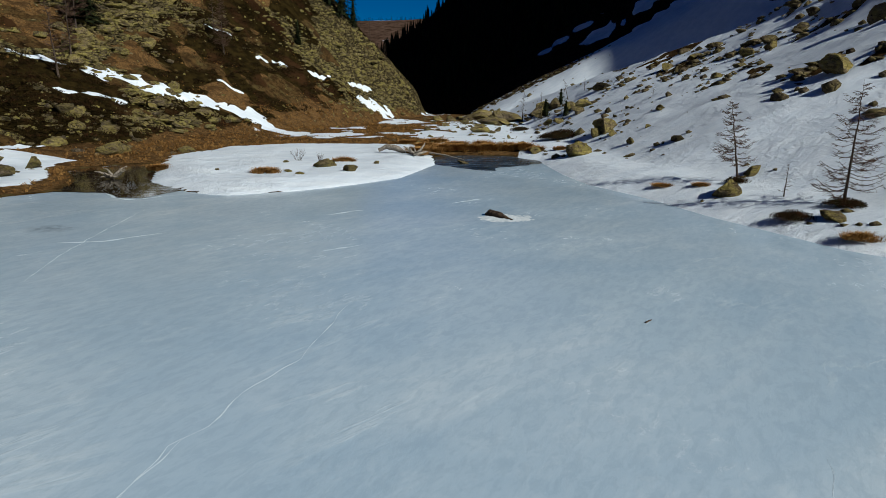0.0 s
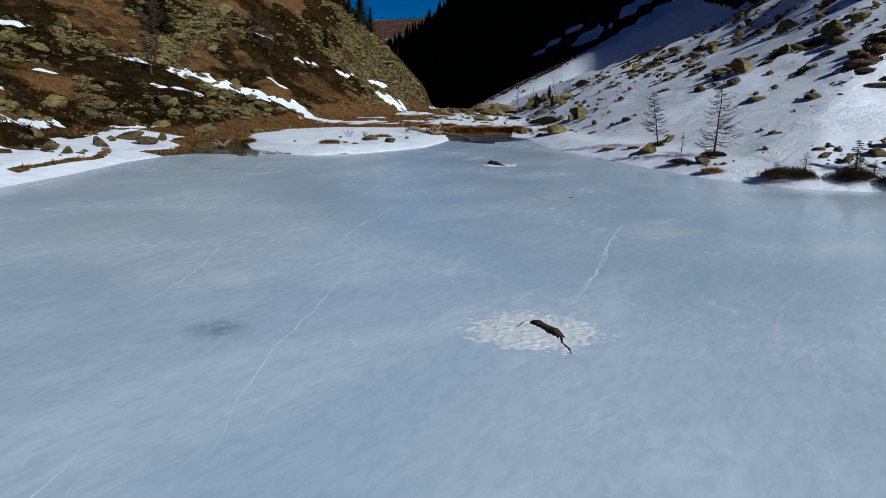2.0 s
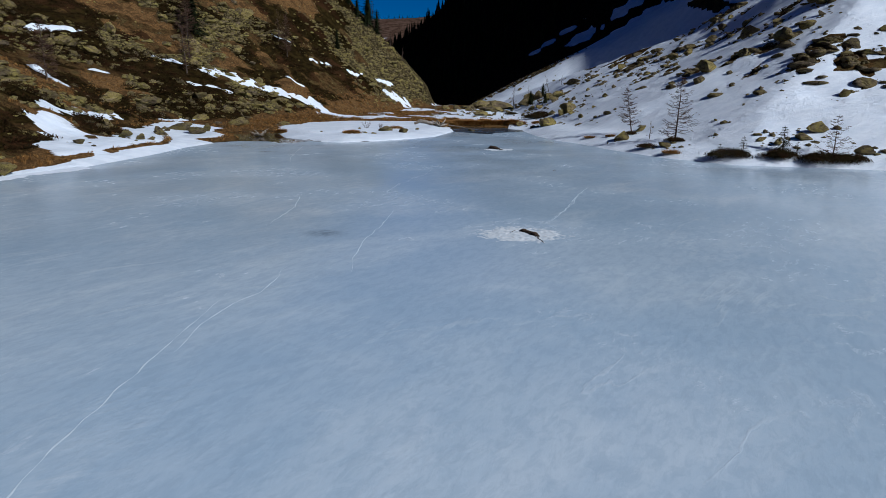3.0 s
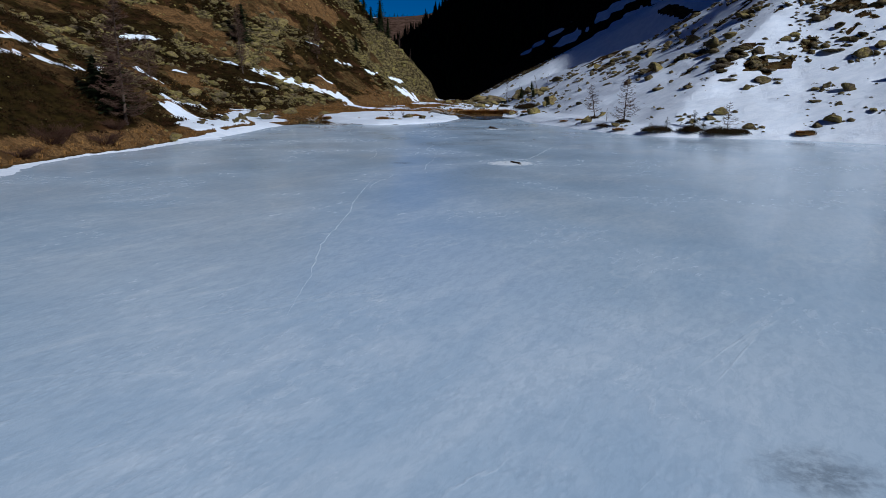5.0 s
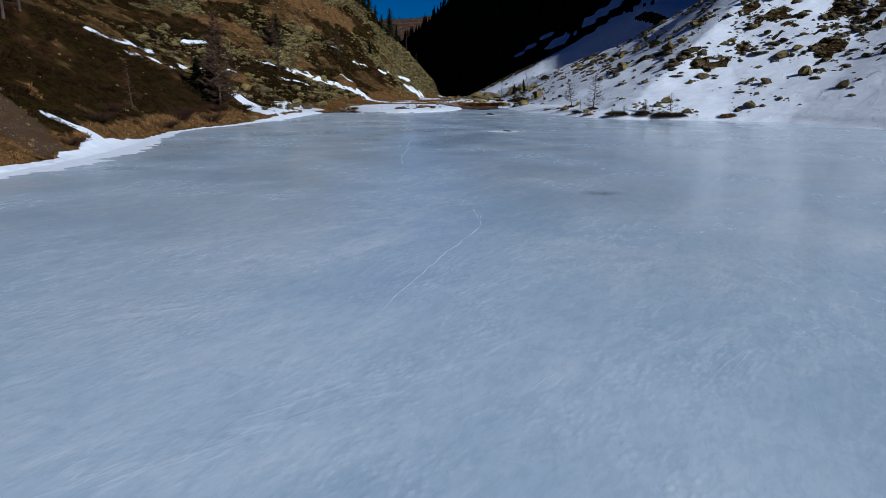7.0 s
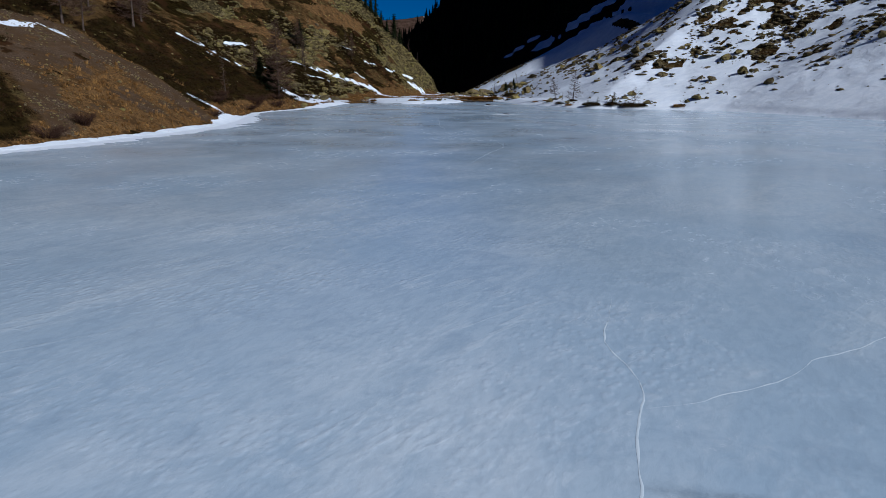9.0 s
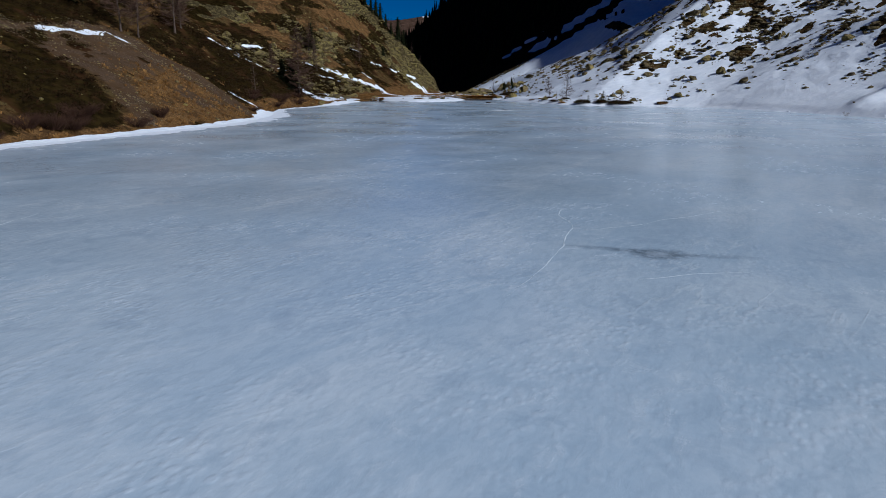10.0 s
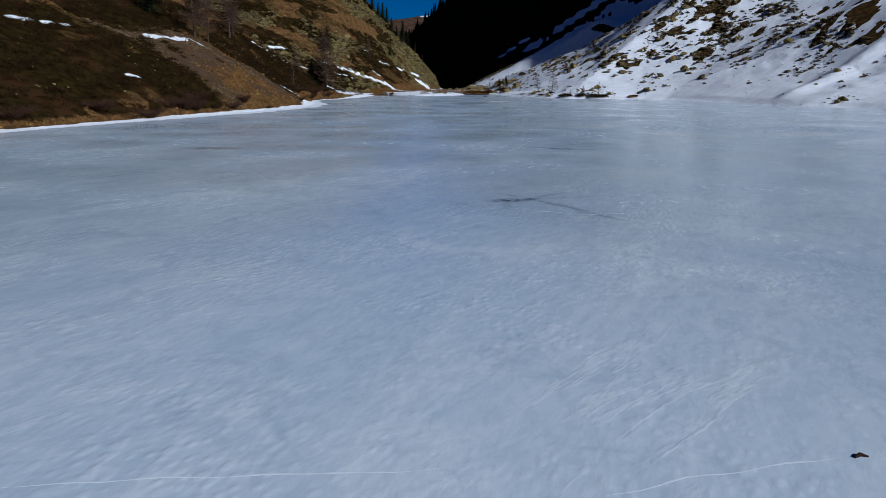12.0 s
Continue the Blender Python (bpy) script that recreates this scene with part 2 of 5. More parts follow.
    snow = snow * (1 - smooth(specks, 0.26, 0.36) * smooth(east, 8, 15) * (1 - box(px - 0.55 * py, 26, 36, 3) * (1 - smooth(east, 14, 20))))
    z, back = height(px, py), back_slope(px, py)
    behind = (back > 0.05) & (back > z - 0.08)
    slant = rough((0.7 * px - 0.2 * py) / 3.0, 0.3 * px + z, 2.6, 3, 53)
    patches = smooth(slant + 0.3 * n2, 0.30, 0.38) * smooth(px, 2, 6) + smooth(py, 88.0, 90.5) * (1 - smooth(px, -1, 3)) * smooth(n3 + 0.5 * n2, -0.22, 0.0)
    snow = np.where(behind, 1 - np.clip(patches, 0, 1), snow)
    snow = np.maximum(snow, inside(px, py, ISLAND) * 1.0)
    # snow in the marsh beyond the island, thinner towards the stream
    snow = np.maximum(snow, marsh * np.maximum(smooth(py, 44, 48), smooth(py, 41.2, 43.0) * smooth(px, -10, -7)) * smooth(0.7 * n2 + 0.5 * n1 + smooth(px, -12, -7) * 0.55, 0.02, 0.2))
    rim = np.interp(py, [-110, -60, -48, -44, -24, -19, -14, -9, 4, 8, 9.5, 19, 27], [0.10, 0.15, 0.2, 0.3, 0.55, 0.9, 0.3, 0.08, 0.08, 0.6, 3.6, 3.4, 3.0])
    ledge = (lake > -1.2) * (1 - smooth(east, 0, 0.1)) * (px < -10) * (1 - smooth(west + (0.35 * n2 + 0.4 * n3) * np.minimum(rim, 1.5), rim - 0.25, rim + 0.25)) * (py < 29.5) * np.where(py > 20.5, smooth(lake + 0.4 * n2, 0.9, 1.3) * (px < -19), 1.0)
    bank = np.clip(1 - np.abs(west - 1.0 - 0.3 * n2) / 0.45, 0, 1) * box(py, 6.5, 20.5, 0.5)
    snow = np.maximum(snow, ledge * (1 - bank))
    for ax, ay, bx, by, broad in DRIFTS + DRIFTS_SOUTH:
        near = line_distance(px, py, [(ax, ay), (bx, by)]) + 0.32 * n2 * broad + 0.5 * broad * n3
        snow = np.maximum(snow, 1 - smooth(near, 0.26 * broad, 0.48 * broad))
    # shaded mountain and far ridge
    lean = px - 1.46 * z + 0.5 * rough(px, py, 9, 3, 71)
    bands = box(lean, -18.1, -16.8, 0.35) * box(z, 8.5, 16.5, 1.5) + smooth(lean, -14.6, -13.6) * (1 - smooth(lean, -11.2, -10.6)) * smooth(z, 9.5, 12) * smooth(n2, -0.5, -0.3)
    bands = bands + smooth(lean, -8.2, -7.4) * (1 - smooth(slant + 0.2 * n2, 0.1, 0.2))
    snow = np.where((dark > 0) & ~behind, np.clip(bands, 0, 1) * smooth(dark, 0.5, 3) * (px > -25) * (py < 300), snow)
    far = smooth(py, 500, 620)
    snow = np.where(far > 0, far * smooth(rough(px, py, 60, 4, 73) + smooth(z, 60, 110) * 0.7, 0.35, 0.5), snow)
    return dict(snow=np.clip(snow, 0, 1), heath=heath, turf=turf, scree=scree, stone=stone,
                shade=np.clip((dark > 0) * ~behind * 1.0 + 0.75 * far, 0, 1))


# ---------------------------------------------------------------- materials
class Tree:
    """A small hand for wiring a node material."""

    def __init__(self, name):
        self.mat = bpy.data.materials.new(name)
        self.mat.use_nodes = True
        self.nt = self.mat.node_tree
        self.bsdf = self.nt.nodes["Principled BSDF"]
        self.pos = self.nt.nodes.new("ShaderNodeNewGeometry").outputs["Position"]

    def node(self, kind, **inputs):
        n = self.nt.nodes.new(kind)
        for key, value in inputs.items():
            self.set(n.inputs[int(key[1:])] if key[0] == "i" and key[1:].isdigit() else n.inputs[key], value)
        return n

    def set(self, socket, value):
        if hasattr(value, "is_linked"):
            self.nt.links.new(value, socket)
        else:
            socket.default_value = value

    def local(self):
        return self.nt.nodes.new("ShaderNodeTexCoord").outputs["Object"]

    def stretch(self, vec, scale, turn=0.0):
        """Coordinates turned about z, then scaled: a small first scale draws things out along that turn."""
        swung = self.node("ShaderNodeVectorRotate", Vector=vec)
        swung.rotation_type = "Z_AXIS"
        swung.inputs["Angle"].default_value = -turn
        n = self.node("ShaderNodeVectorMath", i0=swung.outputs[0])
        n.operation = "MULTIPLY"
        n.inputs[1].default_value = scale
        return n.outputs[0]

    def noise(self, vec, scale, detail=4.0, rough=0.55, warp=0.0):
        n = self.node("ShaderNodeTexNoise", Vector=vec, Scale=scale, Detail=detail, Roughness=rough, Distortion=warp)
        return n.outputs["Fac"]

    def cells(self, vec, scale):
        return self.node("ShaderNodeTexVoronoi", Vector=vec, Scale=scale)

    def attr(self, name):
        n = self.nt.nodes.new("ShaderNodeAttribute")
        n.attribute_name = name
        return n.outputs["Fac"]

    def random(self):
        return self.nt.nodes.new("ShaderNodeObjectInfo").outputs["Random"]

    def math(self, op, a, b=0.0, c=0.0):
        n = self.nt.nodes.new("ShaderNodeMath")
        n.operation = op
        for socket, value in zip(n.inputs, (a, b, c)):
            self.set(socket, value)
        return n.outputs[0]

    def ramp(self, fac, a, b, lo=0.0, hi=1.0):
        n = self.nt.nodes.new("ShaderNodeMapRange")
        n.interpolation_type = "SMOOTHSTEP"
        for socket, value in zip(n.inputs, (fac, a, b, lo, hi)):
            self.set(socket, value)
        return n.outputs[0]

    def mix(self, fac, a, b):
        n = self.nt.nodes.new("ShaderNodeMix")
        n.data_type = "RGBA"
        self.set(n.inputs[0], fac)
        self.set(n.inputs[6], a if hasattr(a, "is_linked") else (*a, 1))
        self.set(n.inputs[7], b if hasattr(b, "is_linked") else (*b, 1))
        return n.outputs[2]

    def bump(self, height_socket, strength, distance, normal=None):
        n = self.node("ShaderNodeBump", Height=height_socket, Strength=strength, Distance=distance)
        if normal:
            self.set(n.inputs["Normal"], normal)
        return n.outputs[0]

    def finish(self, color, rough=0.8, normal=None, spec=None):
        self.set(self.bsdf.inputs["Base Color"], color if hasattr(color, "is_linked") else (*color, 1))
        self.set(self.bsdf.inputs["Roughness"], rough)
        if normal:
            self.set(self.bsdf.inputs["Normal"], normal)
        if spec is not None:
            self.set(self.bsdf.inputs["Specular IOR Level"], spec)
        return self.mat


SNOW_A, SNOW_B = (0.565, 0.625, 0.715), (0.655, 0.705, 0.78)


def ground_material():
    k = Tree("ground")
    fine, mid, wide = k.noise(k.pos, 9.0, 6), k.noise(k.pos, 1.7, 5), k.noise(k.pos, 0.33, 4)
    patchy = k.noise(k.pos, 0.9, 6, 0.65, 0.6)
    soil = k.mix(k.ramp(mid, 0.35, 0.65), (0.028, 0.016, 0.007), (0.070, 0.041, 0.016))
    soil = k.mix(k.ramp(patchy, 0.5, 0.62), soil, (0.066, 0.048, 0.019))
    lichen = k.mix(k.ramp(fine, 0.35, 0.62), (0.064, 0.049, 0.025), (0.155, 0.122, 0.052))
    lichen = k.mix(k.ramp(k.noise(k.pos, 3.6, 6, 0.7), 0.52, 0.60), lichen, (0.030, 0.026, 0.018))
    joint = k.node("ShaderNodeTexVoronoi", Vector=k.stretch(k.pos, (1.0, 0.7, 1.6), 0.5), Scale=2.3)
    joint.feature = "DISTANCE_TO_EDGE"
    block = k.node("ShaderNodeTexVoronoi", Vector=k.stretch(k.pos, (1.0, 0.7, 1.6), 0.5), Scale=2.3)
    tone = k.node("ShaderNodeSeparateColor", Color=block.outputs["Color"]).outputs[0]
    lichen = k.mix(k.ramp(tone, 0.2, 0.9), k.mix(0.55, lichen, (0.040, 0.032, 0.020)), k.mix(0.35, lichen, (0.240, 0.190, 0.078)))
    lichen = k.mix(k.ramp(joint.outputs["Distance"], 0.10, 0.02), lichen, (0.014, 0.011, 0.007))
    soil = k.mix(k.ramp(k.noise(k.pos, 6.0, 6, 0.75), 0.50, 0.60), soil, (0.020, 0.013, 0.007))
    heath = k.mix(k.ramp(mid, 0.38, 0.62), (0.0095, 0.0068, 0.0026), (0.022, 0.0150, 0.0050))
    heath = k.mix(k.ramp(wide, 0.52, 0.64), heath, (0.030, 0.0150, 0.007))
    turf = k.mix(k.ramp(fine, 0.3, 0.7), (0.055, 0.031, 0.013), (0.145, 0.082, 0.033))
    turf = k.mix(k.ramp(patchy, 0.48, 0.62), turf, (0.048, 0.027, 0.012))
    turf = k.mix(k.ramp(k.noise(k.pos, 3.2, 6, 0.75), 0.54, 0.64), turf, (0.028, 0.017, 0.009))
    scree = k.mix(k.ramp(k.noise(k.pos, 14.0, 5, 0.7), 0.35, 0.65), (0.030, 0.019, 0.012), (0.088, 0.060, 0.040))
    scree = k.mix(k.ramp(k.noise(k.pos, 1.1, 6, 0.7, 0.4), 0.44, 0.60), scree, (0.052, 0.032, 0.018))
    # near black, so the mountainside's deep shade sits partly in this colour
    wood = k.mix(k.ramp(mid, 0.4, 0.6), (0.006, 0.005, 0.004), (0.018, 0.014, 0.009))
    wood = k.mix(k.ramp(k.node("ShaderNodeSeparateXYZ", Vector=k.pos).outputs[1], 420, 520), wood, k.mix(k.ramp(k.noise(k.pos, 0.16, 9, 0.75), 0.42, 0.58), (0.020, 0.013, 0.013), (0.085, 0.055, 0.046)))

    def edge(name, amount, sharp):
        v = k.math("ADD", k.attr(name), k.math("MULTIPLY", k.math("SUBTRACT", k.noise(k.pos, 2.4, 6, 0.68), 0.5), amount))
        return k.ramp(v, 0.5 - sharp, 0.5 + sharp)
    color = k.mix(edge("stone", 0.9, 0.16), soil, lichen)
    color = k.mix(edge("turf", 0.7, 0.2), color, turf)
    color = k.mix(k.math("MULTIPLY", edge("scree", 0.5, 0.25), k.math("SUBTRACT", 1.0, edge("turf", 0.7, 0.2))), color, k.mix(k.ramp(mid, 0.55, 0.75), scree, turf))
    color = k.mix(edge("heath", 0.9, 0.12), color, heath)
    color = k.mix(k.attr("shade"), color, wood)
    drift = k.noise(k.stretch(k.pos, (0.6, 1.6, 1.0), 0.5), 1.1, 6, 0.6)
    white = k.mix(k.ramp(drift, 0.35, 0.65), SNOW_A, SNOW_B)
    dirt = k.ramp(k.noise(k.pos, 5.5, 5, 0.75), 0.69, 0.76)
    white = k.mix(k.math("MULTIPLY", dirt, 0.5), white, (0.22, 0.19, 0.15))
    lying = edge("snow", 0.55, 0.05)
    color = k.mix(lying, color, white)
    rough_ground = k.bump(k.math("ADD", k.math("MULTIPLY", fine, 0.5), k.math("ADD", mid, k.math("MULTIPLY", k.math("MULTIPLY", k.ramp(joint.outputs["Distance"], 0.0, 0.2), k.attr("stone")), 0.4))), 1.0, k.math("ADD", 0.16, k.math("MULTIPLY", k.attr("stone"), 0.3)))
    wind = k.noise(k.stretch(k.pos, (0.5, 2.0, 1.2), 0.55), 3.4, 7, 0.62)
    pits, lumps = k.noise(k.pos, 8.0, 6, 0.65), k.noise(k.pos, 0.9, 5, 0.6)
    crusty = k.ramp(k.noise(k.pos, 0.35, 4, 0.6), 0.38, 0.62, 0.45, 1.0)
    soft = k.bump(k.math("ADD", k.math("MULTIPLY", k.math("ADD", k.math("MULTIPLY", pits, 1.0), k.math("MULTIPLY", wind, 1.0)), crusty), k.math("MULTIPLY", lumps, 0.9)), 0.9, 0.085)
    normal = k.node("ShaderNodeMix")
    normal.data_type = "VECTOR"
    k.set(normal.inputs[0], lying)
    k.set(normal.inputs[4], rough_ground)
    k.set(normal.inputs[5], soft)
    return k.finish(color, k.math("SUBTRACT", 0.92, k.math("MULTIPLY", lying, 0.35)), normal.outputs[1], k.math("MULTIPLY", lying, 0.25))


# thin dark places in the ice: x, y, half length, half breadth, depth of colour
THIN_ICE = [(-4.97, -3.26, 0.42, 0.34, 0.55, 0.0), (4.45, -28.4, 0.50, 0.42, 0.60, 0.0), (4.63, -61.64, 0.44, 0.32, 0.85, 0.0), (3.71, -61.34, 0.69, 0.12, 0.36, -0.23), (4.14, -61.44, 0.36, 0.16, 0.35, -0.29), (5.58, -61.69, 0.63, 0.13, 0.3, -0.02),
            (2.87, -73.69, 0.36, 0.22, 0.95, 0.1), (3.28, -73.46, 0.3, 0.13, 0.6, 0.54), (3.77, -73.96, 0.61, 0.1, 0.5, -0.87), (4.3, -74.6, 0.43, 0.1, 0.45, -1.09), (4.77, -75.3, 0.41, 0.09, 0.38, -0.86), (3.78, -72.84, 0.62, 0.09, 0.4, 0.88), (4.07, -73.12, 0.62, 0.07, 0.3, 0.33), (2.93, -73.05, 0.38, 0.06, 0.45, -0.77), (2.84, -74.3, 0.39, 0.09, 0.3, -1.52),
            (-8.4, -63.8, 1.1, 0.45, 0.65, 0.0), (-13.66, -25.1, 0.9, 0.5, 0.35, 0.0), (-14.6, 16.1, 0.6, 0.4, 0.45, 0.0), (8.4, 12.9, 1.6, 0.7, 0.30, 0.0)]


def ice_material():
    k = Tree("lake_ice")
    cloud = k.noise(k.pos, 0.16, 4, 0.5, 0.5)
    haze = k.noise(k.stretch(k.pos, (0.45, 1.0, 1.0), 1.15), 0.55, 6, 0.6, 0.8)
    flecks = k.noise(k.stretch(k.pos, (0.8, 1.5, 1.0), 1.25), 2.6, 7, 0.68, 0.5)
    zone = k.noise(k.pos, 0.22, 3, 0.5)
    color = k.mix(k.ramp(cloud, 0.32, 0.68), ICE_DEEP, ICE_PALE)
    color = k.mix(k.math("MULTIPLY", k.ramp(haze, 0.45, 0.72), 0.26), color, (0.50, 0.57, 0.63))
    crust = k.math("MULTIPLY", k.ramp(flecks, 0.44, 0.86), k.ramp(k.math("ADD", zone, k.math("MULTIPLY", k.math("SUBTRACT", k.noise(k.pos, 0.9, 5, 0.6, 0.5), 0.5), 0.5)), 0.42, 0.70, 0.06, 0.50))
    color = k.mix(crust, color, (0.60, 0.65, 0.70))
    # long thin drift lines that the wind left
    line = k.math("ABSOLUTE", k.math("SUBTRACT", k.noise(k.stretch(k.pos, (0.30, 1.0, 1.0), 1.0), 0.42, 6, 0.6, 0.5), 0.5))
    lines = k.math("MULTIPLY", k.ramp(line, 0.018, 0.0), k.ramp(k.noise(k.pos, 0.35, 4, 0.6), 0.45, 0.62, 0.0, 0.20))
    color = k.mix(lines, color, (0.62, 0.67, 0.71))
    wisp = k.noise(k.stretch(k.pos, (0.40, 1.1, 1.0), 1.1), 0.55, 7, 0.62, 0.9)
    color = k.mix(k.math("MULTIPLY", k.ramp(wisp, 0.48, 0.72), k.ramp(cloud, 0.35, 0.6, 0.14, 0.42)), color, (0.54, 0.60, 0.66))
    grain = k.noise(k.stretch(k.pos, (0.6, 1.4, 1.0), 1.25), 4.0, 6, 0.7, 0.5)
    color = k.mix(k.math("MULTIPLY", k.ramp(grain, 0.56, 0.40), 0.20), color, (0.20, 0.28, 0.37))
    # wind-pitted crust: small scoops, plainer towards the south end
    south = k.ramp(k.node("ShaderNodeSeparateXYZ", Vector=k.pos).outputs[1], 5, -75, 0.25, 1.0)
    dimples = k.node("ShaderNodeTexVoronoi", Vector=k.stretch(k.pos, (0.85, 1.3, 1.0), 1.25), Scale=9.0)
    dimples.feature = "SMOOTH_F1"
    pitted = k.math("MULTIPLY", k.ramp(k.noise(k.pos, 0.5, 6, 0.65, 0.4), 0.36, 0.68), south)
    scoop = k.math("MULTIPLY", k.ramp(dimples.outputs["Distance"], 0.55, 0.12), pitted)
    # paler scoops: crust colour, with the uneven ice's reflected light painted in
    color = k.mix(k.math("MULTIPLY", scoop, 0.20), color, (0.58, 0.64, 0.72))
    color = k.mix(k.math("MULTIPLY", k.ramp(k.noise(k.pos, 0.9, 6, 0.65, 0.8), 0.52, 0.68), k.math("MULTIPLY", south, 0.35)), color, (0.22, 0.30, 0.40))
    relief = k.math("ADD", k.math("ADD", k.math("MULTIPLY", flecks, 0.6), lines), k.math("ADD", k.math("MULTIPLY", scoop, 0.5), k.math("MULTIPLY", k.noise(k.pos, 14.0, 4), 0.2)))
    wobble = k.math("MULTIPLY", k.math("SUBTRACT", k.noise(k.pos, 3.0, 7, 0.72, 0.6), 0.5), 2.0)
    mottle = k.ramp(k.noise(k.pos, 5.0, 5, 0.7), 0.36, 0.60, 0.35, 1.0)
    for x, y, a, b, depth, turn in THIN_ICE:
        off = k.node("ShaderNodeVectorMath", i0=k.pos)
        off.operation = "SUBTRACT"
        off.inputs[1].default_value = (x, y, 0)
        swung = k.node("ShaderNodeVectorRotate", Vector=off.outputs[0])
        swung.rotation_type = "Z_AXIS"
        swung.inputs["Angle"].default_value = -turn
        part_way = k.node("ShaderNodeVectorMath", i0=swung.outputs[0])
        part_way.operation = "MULTIPLY"
        part_way.inputs[1].default_value = (1 / a, 1 / b, 0)
        span = k.node("ShaderNodeVectorMath", i0=part_way.outputs[0])
        span.operation = "LENGTH"
        color = k.mix(k.math("MULTIPLY", k.ramp(k.math("ADD", span.outputs[1], wobble), 1.7, 0.25, 0.0, depth), mottle), color, (0.060, 0.085, 0.115))
    off = k.node("ShaderNodeVectorMath", i0=k.pos)
    off.operation = "DISTANCE"
    off.inputs[1].default_value = (4.63, -61.64, 0)
    color = k.mix(k.ramp(k.math("ADD", off.outputs["Value"], k.math("MULTIPLY", wobble, 0.25)), 0.24, 0.12, 0.0, 0.7), color, (0.30, 0.37, 0.45))
    normal = k.bump(relief, 0.38, 0.018)
    normal = k.bump(haze, 0.10, 0.04, normal)
    glossy = k.math("ADD", k.ramp(zone, 0.35, 0.65, 0.13, 0.24), k.math("MULTIPLY", crust, 0.35))
    k.bsdf.inputs["IOR"].default_value = 1.31
    return k.finish(color, glossy, normal, 0.5)


ICE_DEEP, ICE_PALE = (0.302, 0.400, 0.508), (0.368, 0.455, 0.548)


def stone_material(name, pale, dark_tone, lichen):
    k = Tree(name)
    here = k.local()
    shift = k.node("ShaderNodeVectorMath", i0=here)
    shift.operation = "ADD"
    k.set(shift.inputs[1], k.node("ShaderNodeCombineXYZ", X=k.math("MULTIPLY", k.random(), 37.0), Y=k.math("MULTIPLY", k.random(), 91.0)).outputs[0])
    p = shift.outputs[0]
    color = k.mix(k.ramp(k.noise(p, 2.2, 6, 0.65), 0.38, 0.62), dark_tone, pale)
    color = k.mix(k.ramp(k.noise(p, 1.5, 6, 0.72, 0.3), 0.42, 0.58), color, lichen)
    color = k.mix(k.ramp(k.noise(p, 7.0, 5, 0.7), 0.58, 0.68), color, tuple(c * 0.35 for c in dark_tone))
    color = k.mix(k.ramp(k.noise(p, 11.0, 4, 0.6), 0.60, 0.66), color, tuple(1.35 * c for c in lichen))
    color = k.mix(k.math("MULTIPLY", k.random(), 0.35), color, dark_tone)
    rift = k.node("ShaderNodeTexVoronoi", Vector=k.stretch(p, (1.0, 1.0, 2.2)), Scale=2.1)
    rift.feature = "DISTANCE_TO_EDGE"
    color = k.mix(k.ramp(k.math("ADD", rift.outputs["Distance"], k.math("MULTIPLY", k.noise(p, 5.0, 4), 0.06)), 0.05, 0.02, 0.0, 0.6), color, tuple(c * 0.4 for c in dark_tone))
    normal = k.bump(k.math("ADD", k.noise(p, 4.0, 8, 0.75), k.math("MULTIPLY", k.ramp(rift.outputs["Distance"], 0.0, 0.12), 0.5)), 1.0, 0.25)
    return k.finish(color, 0.92, normal, 0.08)


def tinted_material(name, colors, rough=0.9, scale=3.0, spec=0.04):
    """Growth that varies from plant to plant by its tint, and by a fine grain."""
    k = Tree(name)
    color = k.mix(k.ramp(k.attr("tint"), 0.1, 0.9), colors[0], colors[1])
    color = k.mix(k.ramp(k.noise(k.pos, scale, 4), 0.45, 0.65), color, colors[2])
    return k.finish(color, rough, None, spec)


def bark_material(name, a, b):
    k = Tree(name)
    p = k.stretch(k.local(), (6.0, 6.0, 1.5))
    n = k.noise(p, 3.0, 6, 0.7)
    return k.finish(k.mix(k.ramp(n, 0.35, 0.65), a, b), 0.9, k.bump(n, 0.8, 0.04), 0.2)


def snow_material(name="snow_crust"):
    k = Tree(name)
    n = k.noise(k.pos, 3.0, 5, 0.6)
    return k.finish(k.mix(k.ramp(n, 0.35, 0.65), SNOW_A, SNOW_B), 0.55, k.bump(k.noise(k.pos, 12.0, 4), 0.4, 0.03), 0.3)


def water_material():
    k = Tree("dark_water")
    n = k.noise(k.pos, 0.8, 4)
    return k.finish(k.mix(k.ramp(n, 0.4, 0.65), (0.010, 0.008, 0.006), (0.026, 0.024, 0.022)), k.ramp(n, 0.45, 0.65, 0.05, 0.16), k.bump(k.noise(k.pos, 4.0, 3), 0.1, 0.02), 0.5)


def thin_ice_material():
    k = Tree("thin_dark_ice")
    n = k.noise(k.stretch(k.pos, (0.6, 1.2, 1.0), 0.3), 1.1, 6, 0.65)
    return k.finish(k.mix(k.ramp(n, 0.38, 0.66), (0.016, 0.024, 0.032), (0.075, 0.100, 0.125)), k.ramp(n, 0.4, 0.7, 0.16, 0.34), k.bump(n, 0.3, 0.03), 0.5)


